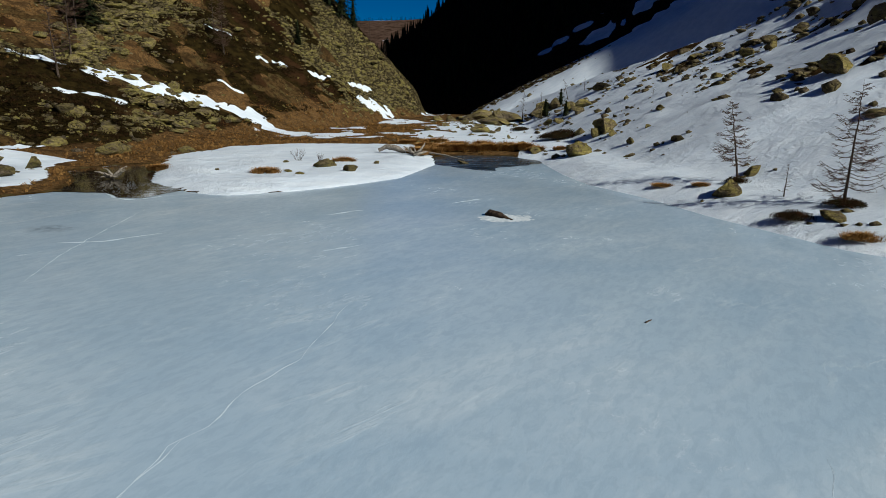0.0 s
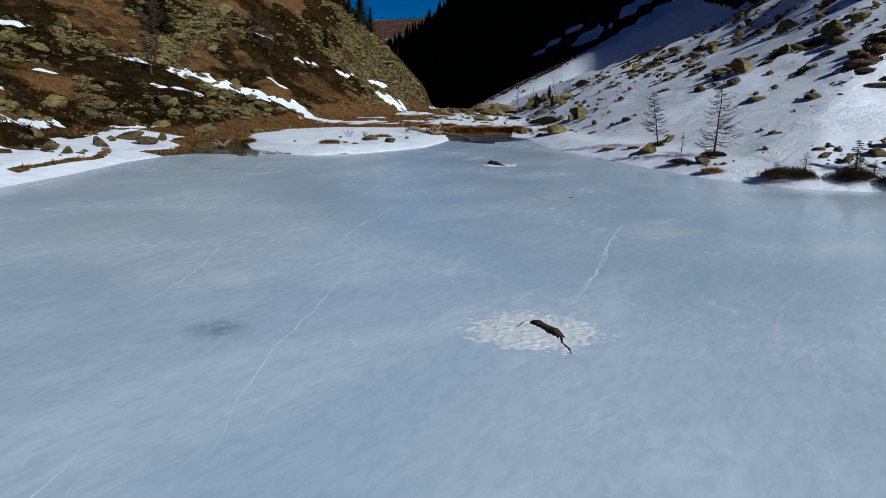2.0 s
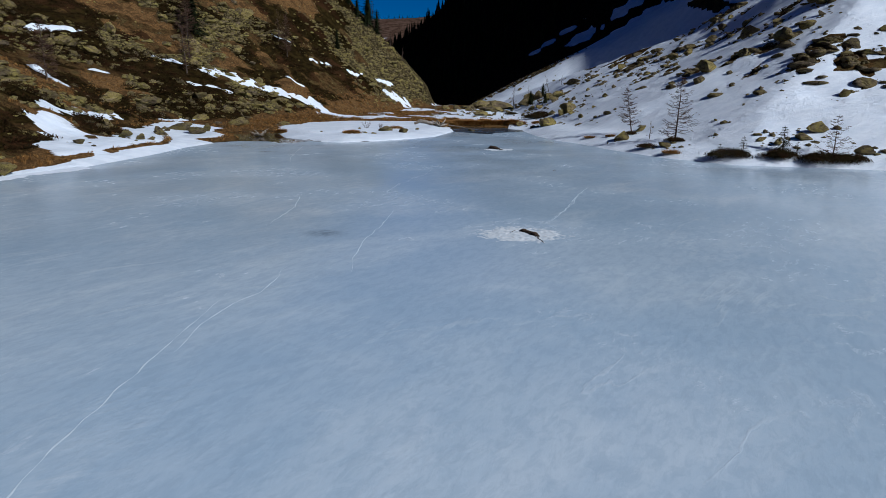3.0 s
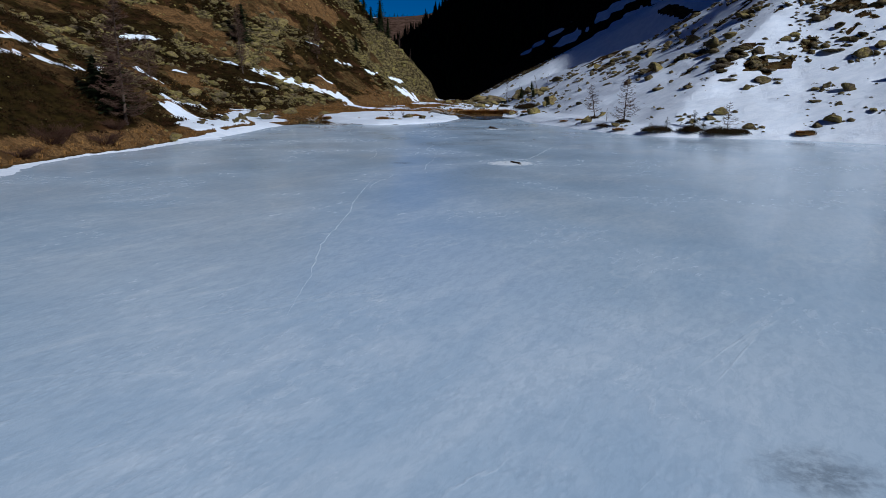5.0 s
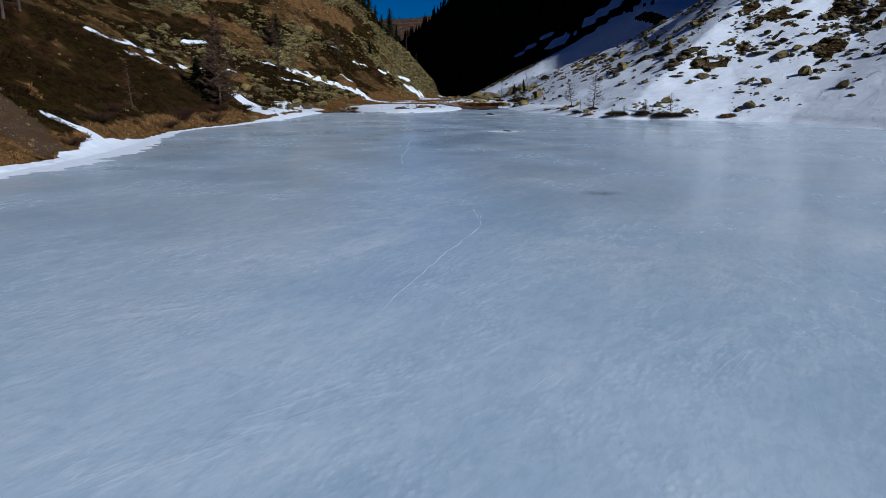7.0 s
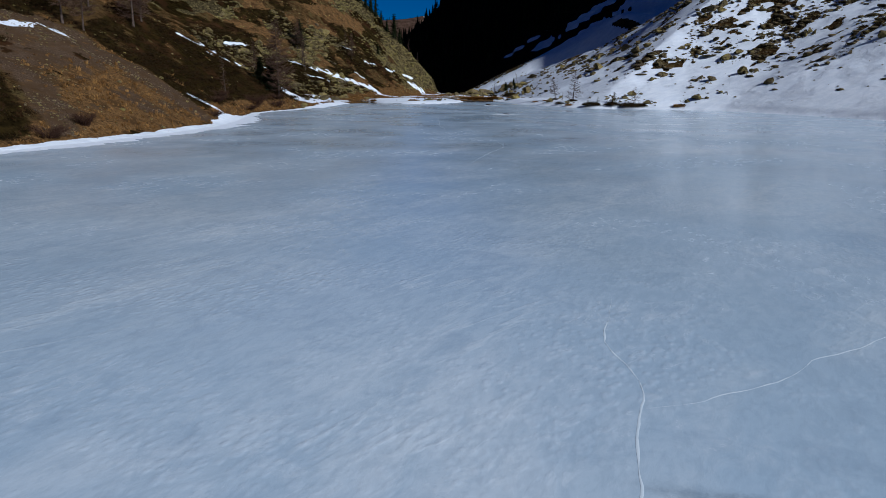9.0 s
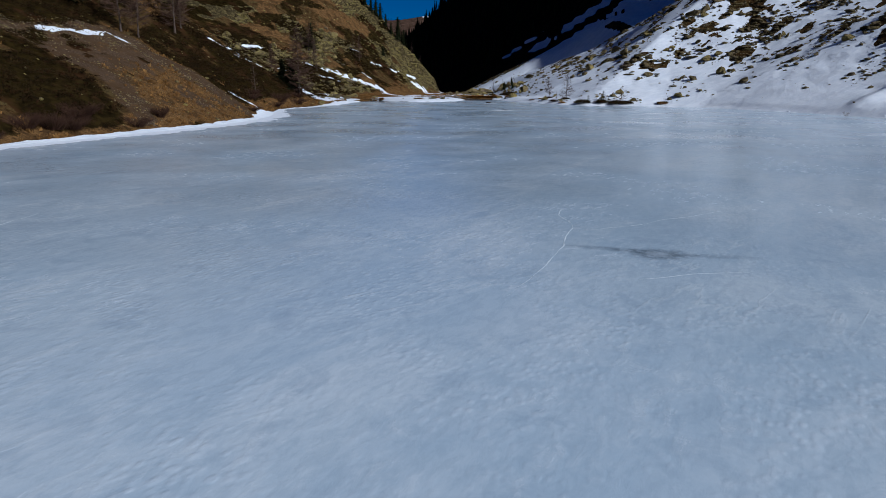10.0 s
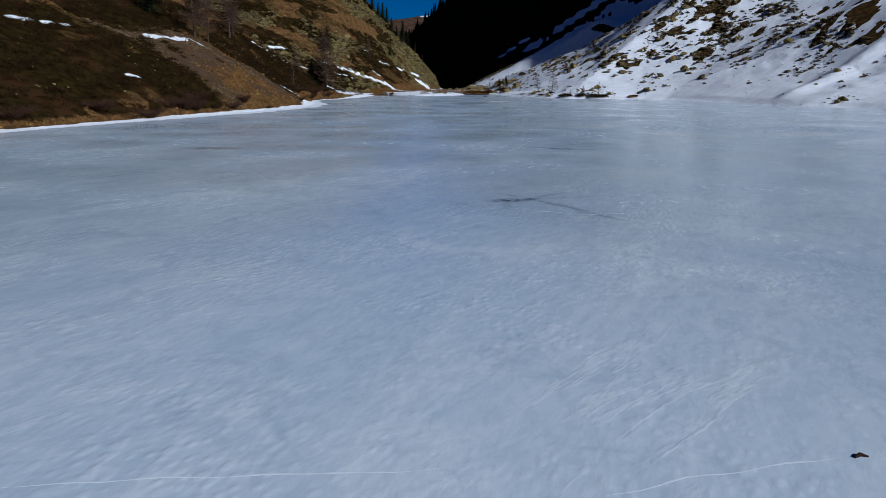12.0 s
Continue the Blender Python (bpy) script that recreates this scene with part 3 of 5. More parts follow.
GROUND = ground_material()
THIN_DARK_ICE = thin_ice_material()
ICE = ice_material()
STONE_OLIVE = stone_material("stone_olive", (0.265, 0.212, 0.115), (0.075, 0.056, 0.032), (0.310, 0.262, 0.078))
# brighter copy of the olive stone, its sunlit look put into the colour
STONE_SUNLIT = stone_material("stone_sunlit", (0.300, 0.235, 0.135), (0.090, 0.066, 0.038), (0.330, 0.270, 0.085))
STONE_GREY = stone_material("stone_grey", (0.210, 0.164, 0.110), (0.056, 0.042, 0.029), (0.200, 0.160, 0.064))
HEATH = tinted_material("heath", ((0.0100, 0.0070, 0.0026), (0.025, 0.0168, 0.0054), (0.026, 0.0118, 0.0052)))
GRASS = tinted_material("dry_grass", ((0.115, 0.056, 0.017), (0.270, 0.150, 0.050), (0.150, 0.074, 0.025)))
NEEDLE = tinted_material("spruce_needles", ((0.007, 0.010, 0.004), (0.018, 0.023, 0.009), (0.012, 0.014, 0.006)))
JUNIPER = tinted_material("juniper", ((0.013, 0.010, 0.005), (0.032, 0.026, 0.010), (0.036, 0.017, 0.008)))
MARSH_GRASS = tinted_material("marsh_grass", ((0.190, 0.090, 0.026), (0.400, 0.220, 0.075), (0.260, 0.135, 0.045)))
TWIG = tinted_material("twigs", ((0.050, 0.030, 0.022), (0.110, 0.072, 0.050), (0.075, 0.042, 0.034)))
WILLOW = tinted_material("willow_twigs", ((0.026, 0.013, 0.009), (0.062, 0.034, 0.023), (0.042, 0.022, 0.015)))
BARK = bark_material("larch_bark", (0.030, 0.021, 0.017), (0.085, 0.062, 0.050))
DEADWOOD = bark_material("deadwood", (0.105, 0.088, 0.072), (0.310, 0.270, 0.225))
WETWOOD = bark_material("wet_wood", (0.018, 0.012, 0.009), (0.085, 0.055, 0.035))
SNOW = snow_material()
RIME = tinted_material("rime", ((0.50, 0.58, 0.65), (0.56, 0.63, 0.69), (0.44, 0.53, 0.61)), 0.5, 5.0, 0.2)
CRUST = tinted_material("ice_crust", ((0.42, 0.475, 0.53), (0.51, 0.55, 0.59), (0.56, 0.585, 0.62)), 0.55, 7.0, 0.2)
WATER = water_material()


# ---------------------------------------------------------------- small tools
def mesh_of(name, verts, faces, material=None, tint=None, even=False):
    me = bpy.data.meshes.new(name)
    verts, faces = np.asarray(verts, float), np.asarray(faces, np.int32)
    me.vertices.add(len(verts))
    me.vertices.foreach_set("co", verts.ravel())
    me.loops.add(faces.size)
    me.loops.foreach_set("vertex_index", faces.ravel())
    me.polygons.add(len(faces))
    me.polygons.foreach_set("loop_start", np.arange(0, faces.size, faces.shape[1], dtype=np.int32))
    if even:
        me.polygons.foreach_set("use_smooth", np.ones(len(faces), bool))
    me.update(calc_edges=True)
    if tint is not None:
        me.attributes.new("tint", "FLOAT", "POINT").data.foreach_set("value", np.asarray(tint, np.float32))
    if material:
        me.materials.append(material)
    return me


def part(name, me, parent, label=""):
    ob = new(name, me)
    ob.parent = parent
    return tagged(ob, label)


def ground_z(x, y):
    """Height of what one stands on: the ground with its snow, or the ice."""
    i, j = min(max(np.searchsorted(gy, y) - 1, 0), ny - 2), min(max(np.searchsorted(gx, x) - 1, 0), nx - 2)
    v, u = (y - gy[i]) / (gy[i + 1] - gy[i]), (x - gx[j]) / (gx[j + 1] - gx[j])
    z = (GZ[i, j] * (1 - u) + GZ[i, j + 1] * u) * (1 - v) + (GZ[i + 1, j] * (1 - u) + GZ[i + 1, j + 1] * u) * v
    return max(float(z), 0.0)


def tubes(paths, sides=5):
    """Tapered tubes along paths of (x, y, z, radius) as one vertex and triangle list."""
    verts, faces, tint = [], [], []
    ring = [(math.cos(2 * math.pi * k / sides), math.sin(2 * math.pi * k / sides)) for k in range(sides)]
    for path in paths:
        shade = random.random()
        base = len(verts)
        for i, (x, y, z, r) in enumerate(path):
            a, b = path[max(i - 1, 0)], path[min(i + 1, len(path) - 1)]
            way = Vector((b[0] - a[0], b[1] - a[1], b[2] - a[2]))
            way.normalize()
            side = way.cross(Vector((0, 0, 1)) if abs(way.z) < 0.9 else Vector((1, 0, 0)))
            side.normalize()
            other = way.cross(side)
            for c, s in ring:
                v = side * (c * r) + other * (s * r)
                verts.append((x + v.x, y + v.y, z + v.z))
                tint.append(shade)
        for i in range(len(path) - 1):
            for q in range(sides):
                n = (q + 1) % sides
                a, b = base + i * sides, base + (i + 1) * sides
                faces.append((a + q, a + n, b + n))
                faces.append((a + q, b + n, b + q))
    return verts, faces, tint


def many(name, kinds, spots, material, label, category, sink=0.0):
    """ONE object of countless small growths or stones. kinds: (verts, faces); spots: x, y, z, size, height factor, turn."""
    verts, faces, tint, base = [], [], [], 0
    for i, (x, y, z, size, tall, turn) in enumerate(spots):
        v, f = kinds[i % len(kinds)]
        c, s = math.cos(turn) * size, math.sin(turn) * size
        verts.append(np.stack([x + v[:, 0] * c - v[:, 1] * s, y + v[:, 0] * s + v[:, 1] * c, z + (v[:, 2] - sink) * size * tall], -1))
        faces.append(f + base)
        tint.append(np.full(len(v), random.random()))
        base += len(v)
    me = mesh_of(name, np.concatenate(verts), np.concatenate(faces), material, np.concatenate(tint))
    return tagged(new(name, me), label, category, kind="stuff")


SNOW_DEPTH = 0.07


# ---------------------------------------------------------------- the ground sheet
def spread(low, high, step, far_low, far_high, growth=1.16):
    mid = list(np.arange(low, high, step))
    out, s = [], step
    a = low
    while a > far_low:
        s = s * growth
        a -= s
        out.append(a)
    right, s, b = [], step, mid[-1]
    while b < far_high:
        s = s * growth
        b += s
        right.append(b)
    return np.array(out[::-1] + mid + right)


gx = spread(-45, 45, 0.33, -1500, 1500, 1.12)
gy = spread(-60, 98, 0.33, -700, 1500, 1.03)
GX, GY = np.meshgrid(gx, gy)
lie = cover(GX, GY)
GZ = height(GX, GY) + SNOW_DEPTH * lie["snow"]
nx, ny = len(gx), len(gy)
ids = np.arange(nx * ny).reshape(ny, nx)
quads = np.stack([ids[:-1, :-1], ids[:-1, 1:], ids[1:, 1:], ids[1:, :-1]], -1).reshape(-1, 4)
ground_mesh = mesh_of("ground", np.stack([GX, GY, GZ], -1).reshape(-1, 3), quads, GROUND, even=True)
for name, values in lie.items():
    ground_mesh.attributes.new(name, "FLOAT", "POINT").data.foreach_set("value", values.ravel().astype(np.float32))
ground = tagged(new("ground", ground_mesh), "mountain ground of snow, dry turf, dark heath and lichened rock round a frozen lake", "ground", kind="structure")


# ---------------------------------------------------------------- ice and open water
def sheet(name, ring, z, material):
    bm = bmesh.new()
    face = bm.faces.new([bm.verts.new((x, y, z)) for x, y in ring])
    if face.normal.z < 0 or sum(a[0] * b[1] - b[0] * a[1] for a, b in zip(ring, ring[1:] + ring[:1])) < 0:
        bmesh.ops.reverse_faces(bm, faces=[face])
    bmesh.ops.triangulate(bm, faces=bm.faces[:])
    me = bpy.data.meshes.new(name)
    bm.to_mesh(me)
    bm.free()
    me.materials.append(material)
    return new(name, me)


def ragged(ring, step=0.25, amount=0.12, seed=3.0):
    """The same outline with an uneven, thawed edge."""
    out = []
    for (ax, ay), (bx, by) in zip(ring, ring[1:] + ring[:1]):
        n = max(1, int(math.hypot(bx - ax, by - ay) / step))
        for i in range(n):
            x, y = ax + (bx - ax) * i / n, ay + (by - ay) * i / n
            p = Vector((x * 1.3, y * 1.3, seed))
            out.append((x + amount * (noise.noise(p) + 0.5 * noise.noise(p * 3.1)), y + amount * (noise.noise(p + Vector((9, 4, 2))) + 0.5 * noise.noise(p * 2.7))))
    return out


lake_ice = tagged(sheet("lake_ice", LAKE, 0.0, ICE), "blue-grey frozen lake with snow crust flecks and dark thaw spots", "ice", kind="structure")
bay = sheet("open_water", ragged([(-20.6, 21.7), (-17.0, 22.1), (-15.9, 21.2), (-15.1, 21.3), (-14.6, 23.3), (-16.8, 25.4), (-19.2, 29.9), (-20.8, 30.9), (-23.2, 28.2), (-22.2, 21.9)]), 0.012, WATER)
tagged(bay, "dark open water thawed at the edge of the ice", "water", kind="structure")
inlet = sheet("open_water", ragged([(-7.4, 34.3), (-5.6, 32.7), (-4.5, 31.9), (-3.7, 31.7), (-3.6, 33.0), (-2.3, 34.3), (-1.3, 35.8), (-2.2, 38.7), (-4.2, 39.2), (-6.4, 38.6), (-7.5, 37.0)], 0.25, 0.2), 0.012, THIN_DARK_ICE)
tagged(inlet, "dark thin ice and water where the stream leaves", "water", kind="structure")

CRACKS = [[(-4.95, 4.4), (-5.01, 5.71), (-4.8, 6.22), (-4.81, 7.16), (-4.5, 8.4), (-4.54, 11.17)],
          [(-6.83, -2.62), (-6.94, -1.33), (-7.09, 0.24), (-7.79, 2.81)],
          [(-4.98, 2.53), (-5.01, 4.09), (-4.92, 6.08)], [(0.39, -1.68), (0.95, 0.28), (1.43, 2.53), (1.7, 4.65), (2.24, 6.73)]]
CRACKS_SOUTH = [[(3.39, -56.41), (3.07, -58.24), (3.34, -59.27), (3.31, -59.74), (3.2, -60.1), (3.04, -61.19), (2.7, -62.65), (2.46, -63.4), (2.12, -64.4)],
                [(3.29, -59.89), (3.85, -59.67), (4.69, -59.15), (5.25, -58.5), (5.93, -58.04), (6.71, -57.34), (7.29, -57.04)],
                [(4.03, -63.35), (4.72, -62.98), (5.34, -62.76), (5.88, -62.62)],
                [(2.73, -74.92), (3.16, -74.9), (3.63, -74.92), (4.02, -75.05), (4.41, -75.2), (4.68, -75.03), (5.25, -74.81), (6.11, -74.56)],
                [(0.97, -32.09), (1.15, -34.05), (0.75, -36.3), (0.45, -38.31), (0.24, -39.99), (0.06, -41.06)],
                [(-4.54, -11.36), (-4.77, -10.2), (-4.74, -9.11), (-4.55, -8.37), (-4.57, -7.65), (-4.77, -6.45)],
                [(-3.24, -6.83), (-3.58, -5.5), (-3.78, -3.95), (-3.79, -1.91), (-3.95, 0.11)],
                [(0.56, -0.92), (1.12, 1.11), (1.73, 4.83), (2.18, 6.45)],
                [(-5.16, -8.06), (-4.54, -13.4), (-4.06, -15.8), (-3.66, -19.64), (-2.96, -22.57), (-2.63, -24.79)],
                [(0.66, -31.42), (0.86, -32.31), (1.04, -33.21)],
                [(3.69, -84.75), (4.38, -84.44), (5.45, -84.02)], [(-0.15, -85.11), (1.23, -84.81), (2.78, -84.54)],
                [(-11.43, 11.24), (-12.28, 13.52), (-13.05, 16.37), (-13.74, 19.41)], [(-7.99, -63.07), (-8.16, -59.55)]]
WISPS = [[(-13.2, 14.55), (-12.2, 14.9), (-11.2, 16.2)], [(-6.4, 14.9), (-5.6, 15.8)], [(-7.8, 19.5), (-6.9, 20.6)], [(-4.3, 22.4), (-3.4, 23.6)]]


def crack(points, broad):
    """A healed crack: a thin ragged ridge of white rime."""
    line = []
    for (ax, ay), (bx, by) in zip(points[:-1], points[1:]):
        n = max(2, int(math.hypot(bx - ax, by - ay) / 0.12))
        line += [(ax + (bx - ax) * i / n, ay + (by - ay) * i / n) for i in range(n)]
    line.append(points[-1])
    verts, faces = [], []
    for i, (x, y) in enumerate(line):
        a, b = line[max(i - 1, 0)], line[min(i + 1, len(line) - 1)]
        d = math.hypot(b[0] - a[0], b[1] - a[1])
        nxx, nyy = -(b[1] - a[1]) / d, (b[0] - a[0]) / d
        p = Vector((x * 2.1, y * 2.1, 1.0))
        w = broad * max(0.15, 0.6 + 0.9 * noise.noise(p * 1.7)) * min(1, 4 * i / len(line) + 0.1, 4 * (len(line) - 1 - i) / len(line) + 0.1)
        off = 0.05 * noise.noise(p)
        x, y = x + nxx * off, y + nyy * off
        verts += [(x - nxx * w, y - nyy * w, 0.001), (x, y, 0.0012 + 0.12 * w), (x + nxx * w, y + nyy * w, 0.001)]
        if i:
            k = 3 * i
            faces += [(k - 3, k - 2, k + 1, k), (k - 2, k - 1, k + 2, k + 1)]
    return mesh_of("crack", verts, faces, RIME)


for line in CRACKS:
    part("crack", crack(line, 0.013), lake_ice, "thin white healed crack in the ice")
for line in CRACKS_SOUTH:
    part("crack", crack(line, 0.013), lake_ice, "thin white healed crack in the ice")
for line in WISPS:
    part("snow_wisp", crack(line, 0.075), lake_ice, "faint streak of blown snow on the ice")
part("rime_edge", crack([(-17.2, 22.3), (-16.0, 21.15), (-15.1, 20.9), (-14.5, 22.2)], 0.07), lake_ice, "white rime along the thawed edge")


# ---------------------------------------------------------------- stones
def stone_shape(seed, detail, cuts=7, flat=1.0):
    """A broken block: a ball hewn by planes, then made uneven."""
    rng = random.Random(seed)
    bm = bmesh.new()
    bmesh.ops.create_icosphere(bm, subdivisions=detail, radius=1.0)
    planes = []
    for _ in range(cuts):
        n = Vector((rng.gauss(0, 1), rng.gauss(0, 1), rng.gauss(0, 0.8))).normalized()
        planes.append((n, rng.uniform(0.26, 0.66)))
    off = Vector((rng.random() * 50, rng.random() * 50, rng.random() * 50))
    for v in bm.verts:
        p = v.co.copy()
        for n, d in planes:
            over = p.dot(n) - d
            if over > 0:
                p -= n * over * 0.985
        p *= 1.14 + 0.12 * noise.noise(p * 1.6 + off) + 0.07 * noise.noise(p * 4.3 + off) + 0.035 * noise.noise(p * 10.0 + off) - 0.14 * abs(noise.noise(p * 2.7 + off))
        p.z *= flat
        v.co = p
    bm.verts.ensure_lookup_table()
    verts = np.array([v.co[:] for v in bm.verts])
    faces = np.array([[v.index for v in f.verts] for f in bm.faces], np.int32)
    bm.free()
    return verts, faces


BOULDER_MESHES = [mesh_of("boulder", *stone_shape(100 + i, 4, 10), STONE_SUNLIT if i % 3 else STONE_GREY) for i in range(10)]
rng_stone = random.Random(11)
LITTER = []        # lesser stones lying round the boulders


def boulder(x, y, broad, tall, label, group, sunk=0.30, kind=None):
    """A boulder of that breadth and visible height, bedded in its ground."""
    n = rng_stone.randrange(10) if kind is None else kind
    ob = new("boulder", BOULDER_MESHES[n])
    half = max(0.66 * tall / (2 - 2 * sunk), 0.12 * broad)
    ob.location = (x, y, ground_z(x, y) + half * (1 - 2 * sunk))
    ob.rotation_euler = (rng_stone.uniform(-0.25, 0.25), rng_stone.uniform(-0.25, 0.25), rng_stone.uniform(0, 6.28))
    deep = broad * rng_stone.uniform(0.42, 0.6)
    for _ in range(rng_stone.randint(2, 7)):
        a, d = rng_stone.uniform(0, 6.28), broad * rng_stone.uniform(0.5, 1.2)
        sx, sy = x + d * math.cos(a), y + d * math.sin(a)
        if shore_distance(np.array([sx]), np.array([sy]))[0] > 0.3:
            LITTER.append((sx, sy, ground_z(sx, sy), broad * rng_stone.uniform(0.06, 0.24), rng_stone.uniform(0.5, 1.0), a))
    ob.scale = (broad * 0.54, deep, half * 1.25)
    return tagged(ob, label, "boulder", group)


ON_MARSH = "olive lichened boulder beside the marshy outlet"
for x, y, b, h in [(-1.9, 65.7, 1.81, 1.65), (0.8, 54.8, 1.58, 1.13), (3.0, 63.2, 2.34, 0.78), (-6.0, 65.5, 3.25, 0.92), (-9.0, 73.0, 2.42, 0.91), (-9.1, 63.9, 0.96, 0.64),
                   (-6.9, 53.9, 2.02, 0.58), (-5.5, 56.0, 0.74, 0.42), (-6.1, 50.2, 1.0, 0.25), (-1.6, 55.8, 1.29, 0.55), (-0.6, 54.1, 0.89, 0.54), (0.0, 51.9, 0.69, 0.3),
                   (1.4, 41.1, 1.23, 0.89), (2.2, 39.3, 0.72, 0.46), (0.7, 44.2, 0.81, 0.51), (0.5, 35.7, 1.55, 0.71), (2.8, 35.3, 0.65, 0.36), (-4.1, 47.9, 0.48, 0.32),
                   (-1.9, 38.6, 0.84, 0.39), (-11.5, 70, 1.6, 0.7), (-12.5, 66, 1.1, 0.5), (-10.6, 61, 1.3, 0.5), (-13.4, 73, 1.8, 0.8)]:
    boulder(x, y, b, h, ON_MARSH, "boulders by the outlet")
for x, y, b, h in [(-8.6, 73.5, 3.6, 1.25), (-5.6, 67.5, 3.9, 1.15), (-7.0, 64.5, 2.6, 0.8), (-9.9, 70.5, 1.7, 0.8), (-10.6, 72.6, 2.0, 0.6), (-7.3, 59.6, 1.3, 0.3), (-2.6, 64.6, 1.7, 1.75), (-1.1, 64.9, 1.3, 1.6),
                   (1.0, 57.4, 1.9, 1.25), (0.1, 58.6, 1.1, 0.9), (-0.9, 60.8, 1.2, 0.6), (1.9, 41.2, 1.7, 0.95), (0.4, 37.4, 1.5, 0.8)]:
    boulder(x, y, b, h, ON_MARSH, "boulders by the outlet", 0.22)
ON_BANK = "grey-olive boulder half sunk in the snowy bank"
for x, y, b, h in [(5.0, 41.6, 0.7, 0.49), (3.8, 37.3, 0.53, 0.34), (4.6, 32.3, 1.01, 0.49), (4.9, 23.6, 1.01, 0.6), (6.3, 26.0, 0.84, 0.41), (6.8, 19.6, 1.06, 0.35),
                   (2.6, 49.8, 0.58, 0.33), (3.7, 47.3, 0.47, 0.31), (2.8, 45.5, 0.53, 0.26), (11.2, 18.3, 0.65, 0.18), (11.6, 18.6, 0.54, 0.18), (11.2, 17.7, 0.87, 0.26),
                   (11.8, 17.1, 0.64, 0.38), (13.1, 17.7, 1.25, 0.47), (14.1, 18.5, 1.22, 0.67), (10.0, 22.8, 0.33, 0.13), (9.4, 19.8, 0.37, 0.15), (20.6, 15.8, 1.5, 0.75),
                   (19.6, 15.4, 0.77, 0.28), (36.3, -10.1, 1.39, 0.69), (35.7, -10.7, 0.69, 0.41), (15.4, 16.0, 1.1, 0.3)]:
    boulder(x, y, b, h, ON_BANK, "boulders on the snowy bank")
boulder(11.6, 34.2, 2.5, 0.92, "large rounded olive boulder with a wind scoop in snow", "boulders on the snowy slope", kind=2)
ON_SLOPE = "olive-brown boulder standing out of the snow slope"
for x, y, b, h in [(16.2, 41.5, 1.76, 1.37), (17.4, 39.0, 1.32, 0.61), (13.9, 34.0, 1.36, 0.51), (16.2, 33.5, 2.13, 1.06), (17.0, 33.1, 1.06, 0.59), (17.9, 33.8, 1.21, 0.52),
                   (17.8, 29.7, 1.08, 0.44), (19.1, 35.1, 0.8, 0.45), (17.8, 34.8, 1.15, 0.35), (19.9, 39.5, 1.45, 0.97), (20.4, 38.5, 1.91, 0.86), (12.8, 24.9, 1.26, 0.49),
                   (17.0, 23.4, 0.98, 0.7), (14.5, 25.8, 0.65, 0.18), (14.4, 29.9, 0.55, 0.24), (16.3, 28.2, 0.62, 0.23), (19.1, 29.1, 1.12, 0.56), (14.5, 49.3, 1.53, 0.77),
                   (13.6, 53.1, 1.27, 0.58), (12.9, 49.9, 1.21, 0.77), (16.6, 54.3, 1.18, 0.59), (17.8, 56.4, 0.92, 0.55), (15.4, 52, 1.4, 0.6)]:
    boulder(x, y, b, h, ON_SLOPE, "boulders on the snowy slope")
def cluster(x, y, b, h):
    """A broken outcrop: one boulder, or several lesser ones crowded together."""
    if b < 1.6:
        boulder(x, y, b, h, ON_SLOPE, "boulders on the snowy slope")
        return
    for dx, dy, k in ((-0.22, 0.0, 0.58), (0.25, 0.1, 0.44), (0.05, -0.25, 0.34), (0.52, -0.1, 0.24)):
        a = rng_stone.uniform(-0.5, 0.5)
        boulder(x + b * (dx * math.cos(a) - dy * math.sin(a)), y + b * (dx * math.sin(a) + dy * math.cos(a)), k * b, min(1.0, k + 0.3) * h * rng_stone.uniform(0.6, 1.0), ON_SLOPE, "boulders on the snowy slope")


for x, y, b, h in [(8.0, 60.7, 1.57, 0.88), (9.8, 60.2, 1.38, 0.75), (10.9, 63.9, 1.05, 0.53), (10.6, 47.9, 1.48, 0.64), (12.1, 51.7, 1.41, 0.67), (7.9, 51.1, 1.1, 0.55),
                   (8.9, 45.9, 0.92, 0.41), (4.9, 41.5, 0.66, 0.38), (2.6, 67.2, 2.38, 0.68), (27.2, 21.3, 2.46, 1.72), (21.9, 21.9, 1.82, 1.03), (23.3, 20.7, 1.32, 1.08),
                   (28.0, 15.0, 1.59, 0.91), (20.8, 19.7, 1.06, 0.35), (22.0, 18.5, 0.7, 0.29), (26.8, 26.2, 2.93, 1.43),
                   (26.3, 28.9, 3.0, 0.94), (22.1, 30.6, 2.71, 1.08), (29.3, 25.1, 0.91, 0.39), (34.5, 28.2, 2.48, 1.1)]:
    cluster(x, y, 0.9 * b, 0.78 * h)
for x, y, b, h in [(32.1, 29.7, 1.39, 0.69), (25.8, 30.8, 1.37, 0.82), (19.6, 28.0, 1.17, 0.52), (20.5, 37.7, 2.92, 1.31), (23.2, 36.3, 1.45, 0.72), (25.5, 38.6, 2.62, 1.05),
                   (28.9, 29.1, 1.36, 0.54), (23.3, 16.1, 1.13, 0.28), (38.2, 19.4, 2.03, 1.11), (35.8, 15.2, 1.06, 0.71), (39.9, 0.4, 0.94, 0.63), (35.4, 27.4, 2.45, 1.76),
                   (27.6, 39.0, 4.6, 1.5), (43.0, 34.2, 3.16, 1.47), (44.0, 26.8, 2.49, 1.2), (39.4, 15.5, 1.8, 0.9), (38.8, -4.3, 0.75, 0.37), (41.7, 39.0, 2.83, 1.31)]:
    cluster(x, y, 0.85 * b, 0.72 * h)

